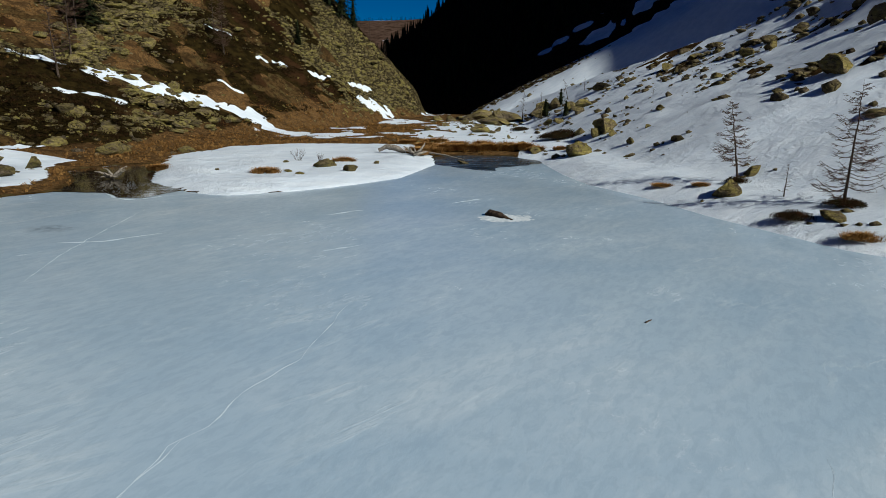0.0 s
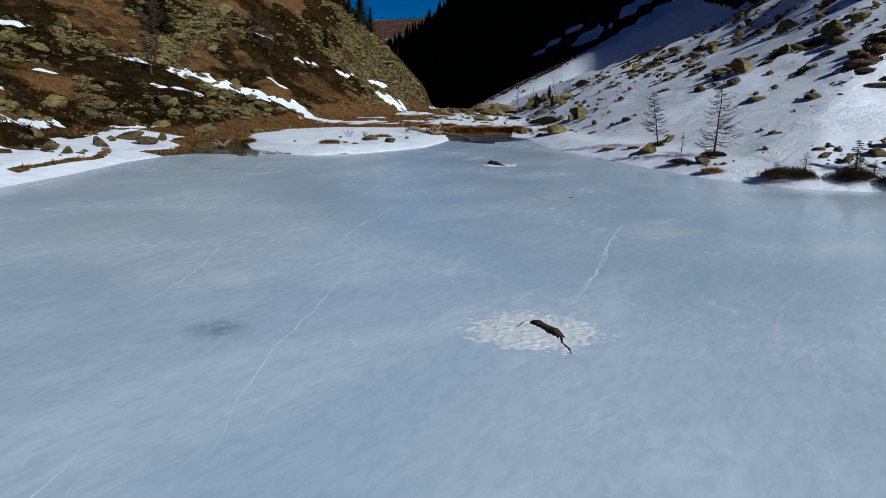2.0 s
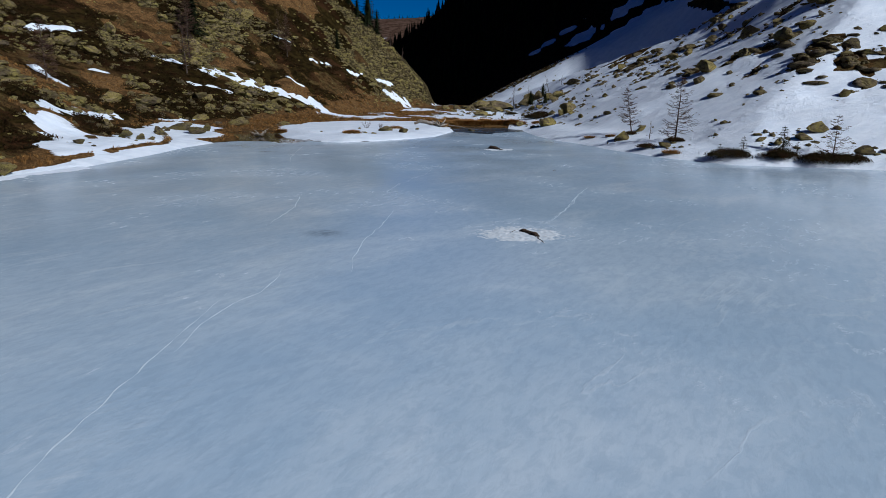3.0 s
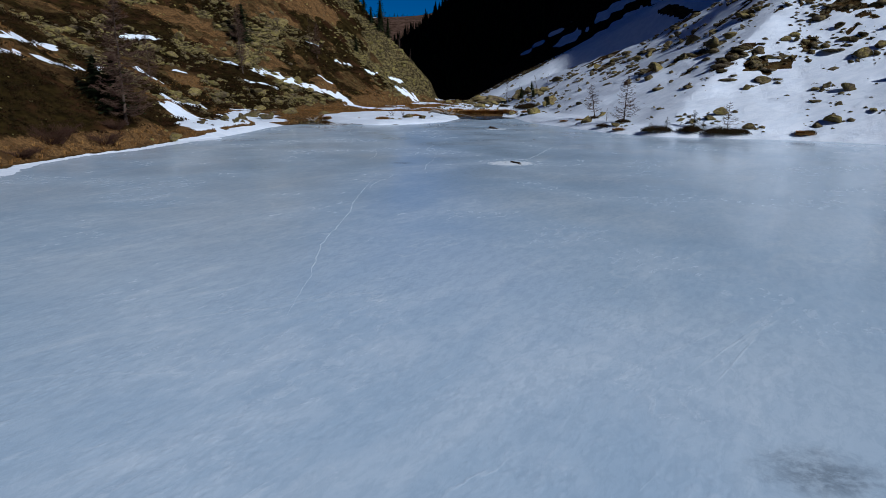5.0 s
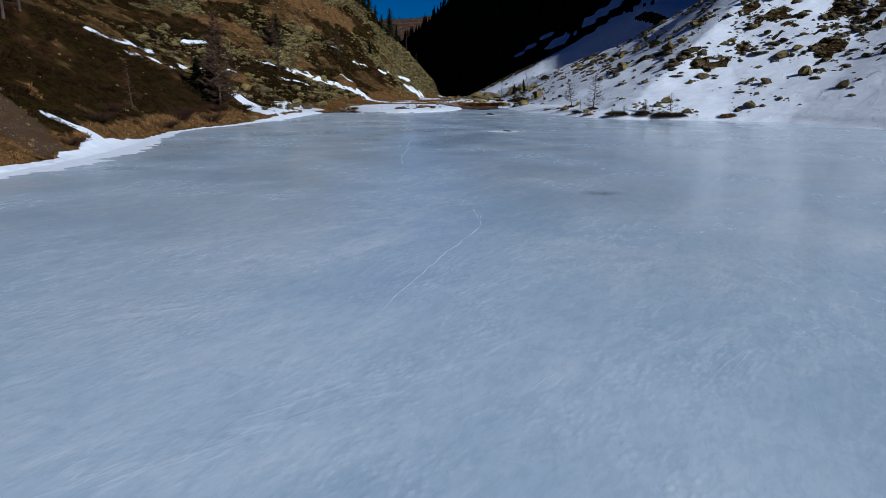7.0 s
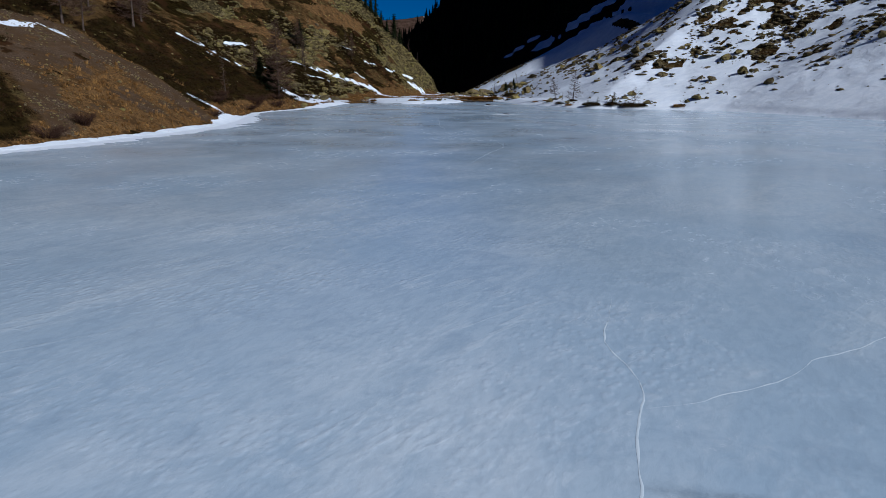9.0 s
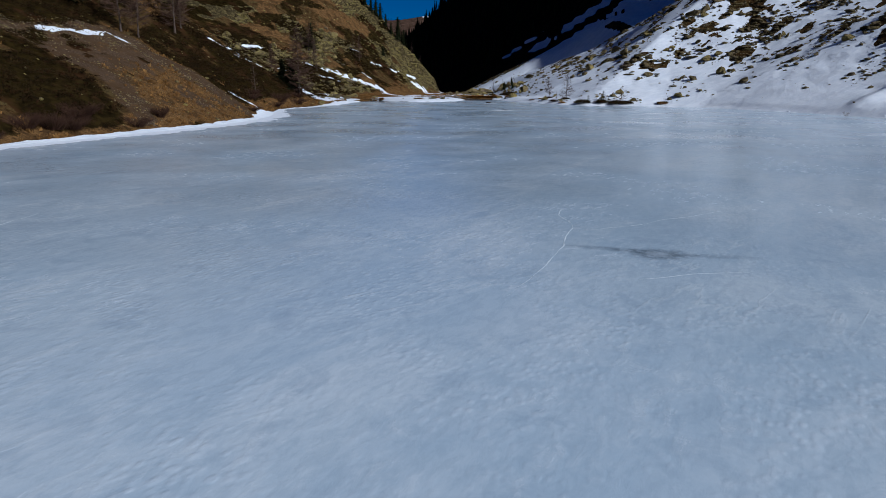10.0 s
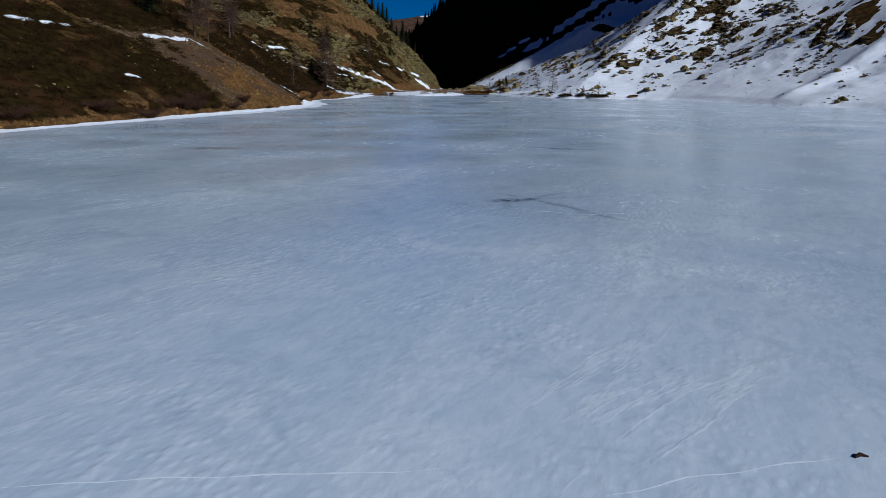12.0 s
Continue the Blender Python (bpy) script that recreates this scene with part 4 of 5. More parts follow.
ON_TALUS = "angular block with yellow-green lichen on the talus"
for x, y, b, h in [(-31.2, 27.6, 2.1, 1.3), (-27.7, 45.8, 0.78, 0.61), (-22.5, 11.6, 0.8, 0.3), (-25.2, 17.5, 1.39, 0.9), (-22.8, 16.0, 1.3, 0.46), (-21.9, 16.0, 0.9, 0.38),
                   (-23.4, 20.4, 0.93, 0.64), (-26.4, 19.6, 1.24, 0.73), (-24.9, 41.1, 0.98, 0.63), (-23.6, 32.8, 1.65, 0.73), (-26.7, 32.3, 1.54, 0.68), (-24.6, 42.8, 1.13, 0.48),
                   (-26.6, 36.5, 1.33, 0.74), (-20.8, 35.1, 1.14, 0.54), (-20.7, 4.5, 0.87, 0.58), (-42.1, 27.5, 2.73, 1.12), (-32.8, 55.5, 2.37, 1.6), (-38.2, 39.0, 1.37, 1.2),
                   (-22.6, 23.4, 1.2, 0.7), (-24.2, 24.6, 1.5, 0.7), (-23.2, 26.2, 1.0, 0.6)]:
    boulder(x, y, b, h, ON_TALUS, "blocks on the talus", 0.25)
# countless smaller stones
rng = np.random.default_rng(5)
SMALL = [stone_shape(300 + i, 1, 5, 0.7) for i in range(6)]
MIDDLING = [stone_shape(320 + i, 2, 7, 0.65) for i in range(8)]


def sow(count, x0, x1, y0, y1, chance, size0, size1, tall0=0.8, tall1=1.2):
    """Random spots in a stretch of the plan, kept by chance(x, y, cover)."""
    x, y = rng.uniform(x0, x1, count), rng.uniform(y0, y1, count)
    c = cover(x, y)
    keep = rng.random(count) < chance(x, y, c)
    x, y = x[keep], y[keep]
    z = np.maximum(height(x, y) + SNOW_DEPTH * c["snow"][keep], 0)
    n = len(x)
    size = size0 + (size1 - size0) * rng.random(n) ** 2.2
    return list(zip(x, y, z, size, rng.uniform(tall0, tall1, n), rng.uniform(0, 6.28, n)))


def on_west(x, y):
    return depths(x, y)[0] > 0


# the rest of the larger blocks lie where the talus is thick
for x, y, _, b, tall, _ in sow(900, -44, -21, 9, 62, lambda x, y, c: (c["stone"] > 0.55) * (c["snow"] < 0.3) * (depths(x, y)[0] > 3) * 0.62, 0.6, 1.7, 0.35, 0.6)[:160]:
    boulder(x, y, b, b * tall, ON_TALUS, "blocks on the talus", 0.25)
spots = sow(42000, -46, -17, 6, 80, lambda x, y, c: c["stone"] * (1 - 0.85 * c["snow"]) * (1 - 0.8 * c["heath"]) * on_west(x, y) * 0.5, 0.10, 0.42, 0.4, 0.9)
spots += sow(16000, -46, -17, -62, 80, lambda x, y, c: (1 - c["snow"]) * on_west(x, y) * np.where(y > 6, 0.10 + 0.22 * c["stone"], 0.05), 0.06, 0.22)
many("talus_stones", SMALL, spots, STONE_OLIVE, "loose olive-lichened stones strewn over the sunny hillside", "stones", 0.15)
spots = sow(9000, -46, -17, 7, 80, lambda x, y, c: c["stone"] * (1 - 0.9 * c["snow"]) * (1 - 0.85 * c["heath"]) * on_west(x, y) * np.where(y > 60, 0.22, 0.80), 0.22, 0.80, 0.28, 0.6)
many("talus_slabs", MIDDLING, spots, STONE_OLIVE, "yellow-olive slabs piled on the sunny hillside", "stones", 0.12)
spots = sow(34000, 2, 46, -14, 66, lambda x, y, c: (depths(x, y)[1] > 2) * np.clip(0.008 + 0.42 * smooth(rough((0.78 * x + 0.62 * y) / 2.0, -0.62 * x + 0.78 * y, 3.5, 3, 81), 0.16, 0.40) * smooth(depths(x, y)[1], 4, 14) + 0.35 * (1 - c["snow"]), 0, 1) * np.where(y < 4, 0.35, 1.0), 0.06, 0.5, 0.5, 1.0)
spots += sow(3000, -12, 6, 40, 95, lambda x, y, c: 0.25 * (shore_distance(x, y) > 1) * (1 - 0.8 * c["snow"]), 0.1, 0.4)
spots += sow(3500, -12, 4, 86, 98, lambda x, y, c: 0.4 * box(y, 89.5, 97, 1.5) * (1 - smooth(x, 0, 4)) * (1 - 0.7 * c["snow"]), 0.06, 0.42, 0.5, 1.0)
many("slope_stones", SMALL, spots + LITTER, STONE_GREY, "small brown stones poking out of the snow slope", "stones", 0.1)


spots = sow(16000, 10, 46, 2, 66, lambda x, y, c: (depths(x, y)[1] > 6) * np.clip(0.10 * smooth(rough((0.78 * x + 0.62 * y) / 2.0, -0.62 * x + 0.78 * y, 3.5, 3, 81), 0.10, 0.38) * smooth(depths(x, y)[1], 7, 16) + 0.30 * (1 - c["snow"]), 0, 1) * np.where(y < 16, 0.35, 1.0), 0.22, 0.9, 0.3, 0.7)
many("slope_rocks", MIDDLING, spots, STONE_GREY, "olive-brown rocks crowded on the upper snow slope", "stones", 0.05)


spots = sow(16000, -32, -17, -46, -17, lambda x, y, c: c["scree"] * (1 - c["turf"]) * smooth(rough(x, y, 2.0, 3, 82), -0.4, 0.3), 0.025, 0.12, 0.5, 1.0)
many("scree_pebbles", SMALL, spots, STONE_GREY, "grey-brown pebbles on the bare scree", "stones", 0.2)


# ---------------------------------------------------------------- low growth
def tuft(seed, blades, spread_by, tall, thick, bend=(0.1, 0.75)):
    """A tuft of bent blades."""
    r = random.Random(seed)
    verts, faces = [], []
    for _ in range(blades):
        a, d = r.uniform(0, 6.28), spread_by * math.sqrt(r.random())
        x, y = d * math.cos(a), d * math.sin(a)
        lean = r.uniform(*bend)
        b = a + r.uniform(-0.8, 0.8)
        h = tall * r.uniform(0.55, 1.0)
        px, py = -math.sin(b) * thick, math.cos(b) * thick
        k = len(verts)
        mx, my = x + 0.35 * lean * h * math.cos(b), y + 0.35 * lean * h * math.sin(b)
        ex, ey = x + lean * h * math.cos(b), y + lean * h * math.sin(b)
        verts += [(x - px, y - py, 0), (x + px, y + py, 0), (mx - px * 0.8, my - py * 0.8, h * 0.6), (mx + px * 0.8, my + py * 0.8, h * 0.6), (ex, ey, h * (1 - 0.25 * lean))]
        faces += [(k, k + 1, k + 3), (k, k + 3, k + 2), (k + 2, k + 3, k + 4)]
    return np.array(verts), np.array(faces, np.int32)


def cushion(seed, leaves, leaf):
    """A low dome of tiny leaves on short shoots, open at the rim."""
    r = random.Random(seed)
    verts, faces = [], []
    for _ in range(leaves):
        a, d = r.uniform(0, 6.28), math.sqrt(r.random())
        top = 0.55 * math.sqrt(max(0.0, 1 - d * d)) + 0.08
        z = top * r.uniform(0.45, 1.0) + r.uniform(-0.03, 0.08)
        p = Vector((d * math.cos(a), d * math.sin(a), z))
        n = Vector((r.gauss(0, 1), r.gauss(0, 1), r.gauss(0.6, 1))).normalized()
        u = n.orthogonal().normalized() * leaf * r.uniform(0.6, 1.3)
        v = n.cross(u)
        k = len(verts)
        verts += [tuple(p - u), tuple(p + v * 0.45), tuple(p + u + Vector((0, 0, leaf * 0.5))), tuple(p - v * 0.45)]
        faces += [(k, k + 1, k + 2), (k, k + 2, k + 3)]
    return np.array(verts), np.array(faces, np.int32)


SPRIGS = [cushion(60 + i, 150, 0.075) for i in range(5)]
MOPS = [tuft(30 + i, 30, 0.45, 0.75, 0.03, (0.6, 1.5)) for i in range(5)]
TUFTS = [tuft(20 + i, 15, 0.30, 0.9, 0.035) for i in range(5)]
CUSHIONS = [cushion(40 + i, 64, 0.135) for i in range(5)]
spots = sow(30000, -46, -17, -62, 62, lambda x, y, c: c["heath"] * (1 - smooth(c["snow"], 0.2, 0.5)) * on_west(x, y) * 0.62, 0.22, 0.62, 0.7, 1.2)
many("heath_cover", CUSHIONS, spots, HEATH, "dark green and russet dwarf heath matting the hillside", "heath", 0.05)
spots = sow(22000, -36, -16, -62, 30, lambda x, y, c: c["turf"] * (1 - smooth(c["snow"], 0.2, 0.5)) * (1 - smooth(c["heath"], 0.2, 0.5)) * on_west(x, y) * 0.75, 0.16, 0.38, 0.6, 1.1)
spots += sow(16000, -24, 0, 20, 70, lambda x, y, c: c["turf"] * (1 - smooth(c["snow"], 0.2, 0.5)) * (shore_distance(x, y) > 0.1) * 0.8 * np.where(x > -9, smooth(rough(x, y, 1.6, 2, 91), -0.35, 0.05), 1.0), 0.14, 0.36, 0.45, 0.9)
spots += sow(9000, -46, -20, 20, 70, lambda x, y, c: c["turf"] * (1 - smooth(c["snow"], 0.2, 0.5)) * on_west(x, y) * 0.5, 0.14, 0.34, 0.5, 1.0)
many("dry_grass_cover", TUFTS, spots, GRASS, "tawny dry grass along the shore and the marsh", "grass", 0.04)
spots = sow(9000, 14, 46, -14, 66, lambda x, y, c: (1 - c["snow"]) * (depths(x, y)[1] > 2) * 0.6, 0.25, 0.55, 0.6, 1.1)
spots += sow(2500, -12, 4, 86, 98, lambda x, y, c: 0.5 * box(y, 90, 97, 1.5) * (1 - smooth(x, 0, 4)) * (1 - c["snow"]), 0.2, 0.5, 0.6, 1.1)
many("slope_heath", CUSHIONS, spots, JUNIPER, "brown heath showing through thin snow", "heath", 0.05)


def tussock(x, y, broad, tall, label):
    spots = []
    for _ in range(int(44 * max(1, broad))):
        a, d = random.uniform(0, 6.28), 0.5 * math.sqrt(random.random())
        px, py = x + d * broad * math.cos(a), y + 0.6 * d * broad * math.sin(a)
        spots.append((px - x, py - y, 0.25 * tall * (1 - 4 * d * d), random.uniform(0.7, 1.2) * tall, random.uniform(0.8, 1.2), random.uniform(0, 6.28)))
    verts, faces, tint, base = [], [], [], 0
    for i, (px, py, pz, size, high, turn) in enumerate(spots):
        v, f = MOPS[i % 5]
        c, s = math.cos(turn) * size, math.sin(turn) * size
        verts.append(np.stack([px + v[:, 0] * c - v[:, 1] * s, py + v[:, 0] * s + v[:, 1] * c, pz + v[:, 2] * size * high], -1))
        faces.append(f + base)
        tint.append(np.full(len(v), random.random()))
        base += len(v)
    ob = new("grass_tussock", mesh_of("grass_tussock", np.concatenate(verts), np.concatenate(faces), MARSH_GRASS, np.concatenate(tint)))
    ob.location = (x, y, ground_z(x, y) - 0.02)
    return tagged(ob, label, "grass", "tussocks by the ice")


for x, y, b, h in [(-13.06, 27.25, 1.2, 0.32), (-10.9, 31.6, 1.0, 0.28), (-8.2, 36.4, 0.9, 0.6), (3.1, 25.8, 0.7, 0.2), (4.3, 25.0, 0.5, 0.2), (6.9, 17.9, 0.9, 0.24), (18.7, 14.6, 1.2, 0.4), (-18.6, 28.2, 0.6, 0.4),
                   (-7.8, 37.6, 1.0, 0.55), (-7.3, 39.3, 1.3, 0.5), (-6.3, 39.5, 1.2, 0.55), (-5.4, 39.8, 1.3, 0.5), (-4.5, 40.1, 1.2, 0.55), (-3.6, 40.2, 1.2, 0.5), (-2.7, 40.0, 1.1, 0.55), (-1.9, 39.2, 0.8, 0.4),
                   (-6.8, 41.4, 1.4, 0.45), (-5.2, 41.6, 1.4, 0.5), (-3.8, 41.5, 1.2, 0.45), (-8.6, 41.0, 1.3, 0.4), (-8.4, 43.2, 1.5, 0.4), (-10.2, 43.6, 1.5, 0.35), (-0.6, 38.6, 0.7, 0.3)]:
    tussock(x, y, b, h, "tawny grass tussock melted out of the snow")


def shrub(name, x, y, broad, tall, material, cushions, label, category, group):
    """A juniper: several leafy domes crowded on one root."""
    verts, faces, tint, base = [], [], [], 0
    for i in range(cushions):
        a, d = random.uniform(0, 6.28), math.sqrt(random.random()) * 0.42
        v, f = SPRIGS[i % 5]
        size = random.uniform(0.22, 0.36) * broad ** 0.5
        turn = random.uniform(0, 6.28)
        c, s = math.cos(turn) * size, math.sin(turn) * size
        lift = tall * 0.5 * (1 - (d / 0.42) ** 2) * random.uniform(0.4, 1)
        verts.append(np.stack([d * broad * math.cos(a) + v[:, 0] * c - v[:, 1] * s, 0.6 * d * broad * math.sin(a) + v[:, 0] * s + v[:, 1] * c, lift + v[:, 2] * size * 1.1], -1))
        faces.append(f + base)
        tint.append(np.full(len(v), random.random()))
        base += len(v)
    ob = new(name, mesh_of(name, np.concatenate(verts), np.concatenate(faces), material, np.concatenate(tint)))
    ob.location = (x, y, ground_z(x, y) - 0.05)
    return tagged(ob, label, category, group)


for x, y, b, h in [(9.3, 15.9, 2.0, 0.65), (11.5, 15.5, 1.8, 0.55), (13.4, 15.0, 2.4, 0.6), (14.6, 15.1, 1.4, 0.45), (5.9, 20.0, 1.0, 0.35), (7.4, 20.6, 1.0, 0.3), (5.5, 25.0, 0.7, 0.25), (18.9, 14.7, 0.9, 0.3),
                   (-0.3, 44.7, 2.3, 0.8), (-1.1, 45.3, 1.8, 0.7), (-3.8, 57.0, 1.4, 0.4), (-8.8, 72, 1.6, 0.6)]:
    shrub("juniper", x, y, b, h, JUNIPER, int(16 + 14 * b), "dark low juniper bush on the snowy shore", "bush", "junipers on the shore")


def willow(x, y, broad, tall, stems, label, thin=1.0):
    paths = []
    for _ in range(stems):
        a, d = random.uniform(0, 6.28), 0.22 * broad * random.random()
        bx, by = d * math.cos(a), d * math.sin(a)
        out = 0.5 * broad * random.uniform(0.5, 1.0)
        h = tall * random.uniform(0.6, 1.0)
        tx, ty = bx + out * math.cos(a), by + out * math.sin(a)
        mx, my = bx + 0.4 * out * math.cos(a + 0.3), by + 0.4 * out * math.sin(a + 0.3)
        paths.append([(bx, by, 0, 0.012 * thin), (mx, my, 0.55 * h, 0.008 * thin), (tx, ty, h, 0.003 * thin)])
        for _ in range(4):
            k = random.uniform(0.35, 0.9)
            sx, sy, sz = bx + (tx - bx) * k, by + (ty - by) * k, h * k
            b = random.uniform(0, 6.28)
            l = 0.28 * h
            paths.append([(sx, sy, sz, 0.006 * thin), (sx + l * 0.6 * math.cos(b), sy + l * 0.6 * math.sin(b), sz + l, 0.002 * thin)])
    v, f, t = tubes(paths, 3)
    ob = new("willow_shrub", mesh_of("willow_shrub", v, f, WILLOW, t))
    ob.location = (x, y, ground_z(x, y) - 0.03)
    return tagged(ob, label, "shrub", "shrubs along the shore")


for x, y, b, h in [(-20.1, -40.2, 1.7, 1.1), (-19.9, -42.6, 1.6, 1.2), (-18.8, -34.6, 0.9, 0.9), (-18.7, -37.4, 1.3, 0.8), (-20.3, -43.9, 1.4, 0.9), (-19.6, -41.5, 1.4, 0.9),
                   (-22.5, -3.8, 1.9, 1.4), (-21.6, -0.9, 1.6, 0.9), (-22.0, -6.6, 1.4, 0.6), (-22.1, -12.2, 1.3, 0.9), (-21.0, -15.4, 1.5, 0.7), (-22.3, -56.3, 2.2, 0.9),
                   (-21.4, -50.0, 1.6, 0.9), (-20.0, -47, 1.4, 0.8), (-18.6, -21.0, 1.1, 0.5), (-22.2, 1.0, 1.2, 0.8)]:
    willow(x, y, 1.25 * b, 0.72 * h, int(70 + 45 * b), "leafless reddish-brown shrub at the lake's edge", 0.9)
for x, y, b, h in [(-13.0, 31.1, 0.8, 0.6), (-12.0, 31.3, 0.3, 0.45), (30.9, -6.3, 0.8, 0.5), (-18.5, 50.5, 1.0, 0.5)]:
    willow(x, y, b, h, 14, "thin bare twigs standing in the snow", 0.6)


# ---------------------------------------------------------------- trees
def larch(x, y, tall, lean=(0.0, 0.0), seed=1, boughs=60, reach=0.22, bare_foot=0.12, label="", twiggy=14, group="bare larches"):
    """A leafless larch: a tapered trunk, and a crown of drooping boughs with fine twigs."""
    r = random.Random(seed)
    empty = tagged(new("bare_larch"), label, "tree", group)
    empty.location = (x, y, ground_z(x, y) - 0.05)
    stout = 1.0 + 0.30 * max(0.0, tall - 3.5)
    twiggy = int(twiggy * (1.0 if tall < 3.7 else 1.6))
    rad = 0.0105 * tall + 0.012
    trunk, top = [], 12
    bend = [(r.uniform(-1, 1) * 0.012 * tall, r.uniform(-1, 1) * 0.012 * tall) for _ in range(top + 1)]
    for i in range(top + 1):
        k = i / top
        trunk.append((lean[0] * k + bend[i][0] * k, lean[1] * k + bend[i][1] * k, tall * k, rad * (1.35 - 0.35 * min(1, k * 8)) * (1 - 0.93 * k)))

    def at(k):
        i = min(int(k * top), top - 1)
        f = k * top - i
        return [trunk[i][n] * (1 - f) + trunk[i + 1][n] * f for n in range(4)]
    v, f, t = tubes([trunk], 8)
    part("trunk", mesh_of("trunk", v, f, BARK, t, True), empty, "grey-brown scaly trunk")
    paths = []
    for b in range(boughs):
        k = bare_foot + (0.97 - bare_foot) * (b + r.random()) / boughs
        px, py, pz, pr = at(k)
        a = r.uniform(0, 6.28)
        length = tall * reach * min(1.0, 0.55 + 1.5 * k) * (1.05 - k) ** 0.75 * r.uniform(0.55, 1.15)
        rise = r.uniform(-0.25, 0.15)
        line = []
        for s in range(5):
            q = s / 4
            d = length * q
            line.append((px + d * math.cos(a + 0.25 * q), py + d * math.sin(a + 0.25 * q), pz + d * rise + 0.22 * length * q * q - 0.12 * length * math.sin(math.pi * q), max(0.007, min(0.34 * pr, 0.014 * length + 0.005)) * (1 - 0.6 * q)))
        paths.append(line)
        for _ in range(twiggy):
            q = r.uniform(0.2, 1.0)
            i = min(int(q * 4), 3)
            g = q * 4 - i
            sx, sy, sz = [line[i][n] * (1 - g) + line[i + 1][n] * g for n in range(3)]
            c = a + r.choice((-1, 1)) * r.uniform(0.5, 1.3)
            l = length * r.uniform(0.12, 0.32) + 0.03
            paths.append([(sx, sy, sz, 0.006 * stout), (sx + l * 0.5 * math.cos(c), sy + l * 0.5 * math.sin(c), sz + l * r.uniform(-0.25, 0.2), 0.005 * stout), (sx + l * math.cos(c), sy + l * math.sin(c), sz + l * r.uniform(-0.45, 0.3), 0.004 * stout)])
    v, f, t = tubes(paths, 3)
    part("crown", mesh_of("crown", v, f, TWIG, t), empty, "leafless brown boughs and twigs")
    return empty


SHORE_TREE = "leafless dwarf larch on the snowy shore"
larch(5.6, 25.3, 2.9, (-0.45, 0.1), 1, 75, 0.36, 0.22, SHORE_TREE + ", leaning")
larch(7.5, 20.9, 3.6, (0.15, 0.1), 2, 85, 0.34, 0.10, SHORE_TREE + ", upright")
larch(6.3, 22.4, 1.1, (0.05, 0), 3, 16, 0.22, 0.15, "thin leafless larch sapling in snow", 3)
larch(13.9, 15.6, 2.1, (0.03, 0), 4, 40, 0.48, 0.10, "small dead larch above a juniper bush")
larch(-4.1, 66.0, 2.9, (0.1, 0), 5, 30, 0.14, 0.1, "thin leafless larch among boulders")
larch(0.1, 68.0, 2.0, (-0.5, 0), 6, 14, 0.3, 0.4, "twisted bare dwarf tree in snow")
larch(1.6, 69.0, 1.3, (0.0, 0), 7, 14, 0.25, 0.2, "thin leafless larch sapling in snow", 3)
larch(-2.5, 72.0, 1.6, (0.0, 0), 8, 14, 0.2, 0.2, "thin leafless larch sapling in snow", 3)
larch(5.5, 49.3, 0.7, (0.05, 0), 9, 10, 0.4, 0.2, "tiny bare tree on the snow slope", 3)
HILL_TREE = "leafless larch on the sunny hillside"
larch(-22.5, 2.6, 7.6, (-0.15, 0), 10, 170, 0.25, 0.08, "tall leafless larch with drooping boughs above the shore", 16)
larch(-31.3, 39.0, 5.2, (-0.4, 0), 11, 70, 0.14, 0.1, HILL_TREE)
larch(-34.6, 45.7, 4.8, (0, 0), 12, 110, 0.27, 0.2, HILL_TREE)
larch(-28.0, 54.6, 4.6, (-0.1, 0), 13, 100, 0.24, 0.15, HILL_TREE)
larch(-33.2, 23.7, 4.2, (-0.1, 0), 14, 110, 0.28, 0.1, HILL_TREE)
larch(-32.8, 42.4, 4.6, (0, 0), 15, 80, 0.15, 0.1, HILL_TREE)
larch(-23.2, -8.4, 3.3, (-0.2, 0), 16, 34, 0.2, 0.15, "young leafless larch above dark heath")
larch(-29.4, -19.9, 6.3, (-0.2, 0), 17, 110, 0.26, 0.2, HILL_TREE)
larch(-28.4, -19.2, 5.2, (0.2, 0), 18, 100, 0.25, 0.2, HILL_TREE)
larch(-29.9, -10.2, 7.6, (0.1, 0), 19, 120, 0.26, 0.12, HILL_TREE)
larch(-30.3, -8.2, 5.5, (-0.1, 0), 20, 110, 0.25, 0.15, HILL_TREE)
larch(-29.4, 55.9, 3.6, (0, 0), 21, 36, 0.2, 0.15, HILL_TREE)
larch(-31.5, -13.5, 5.6, (0.1, 0), 22, 100, 0.26, 0.15, HILL_TREE)


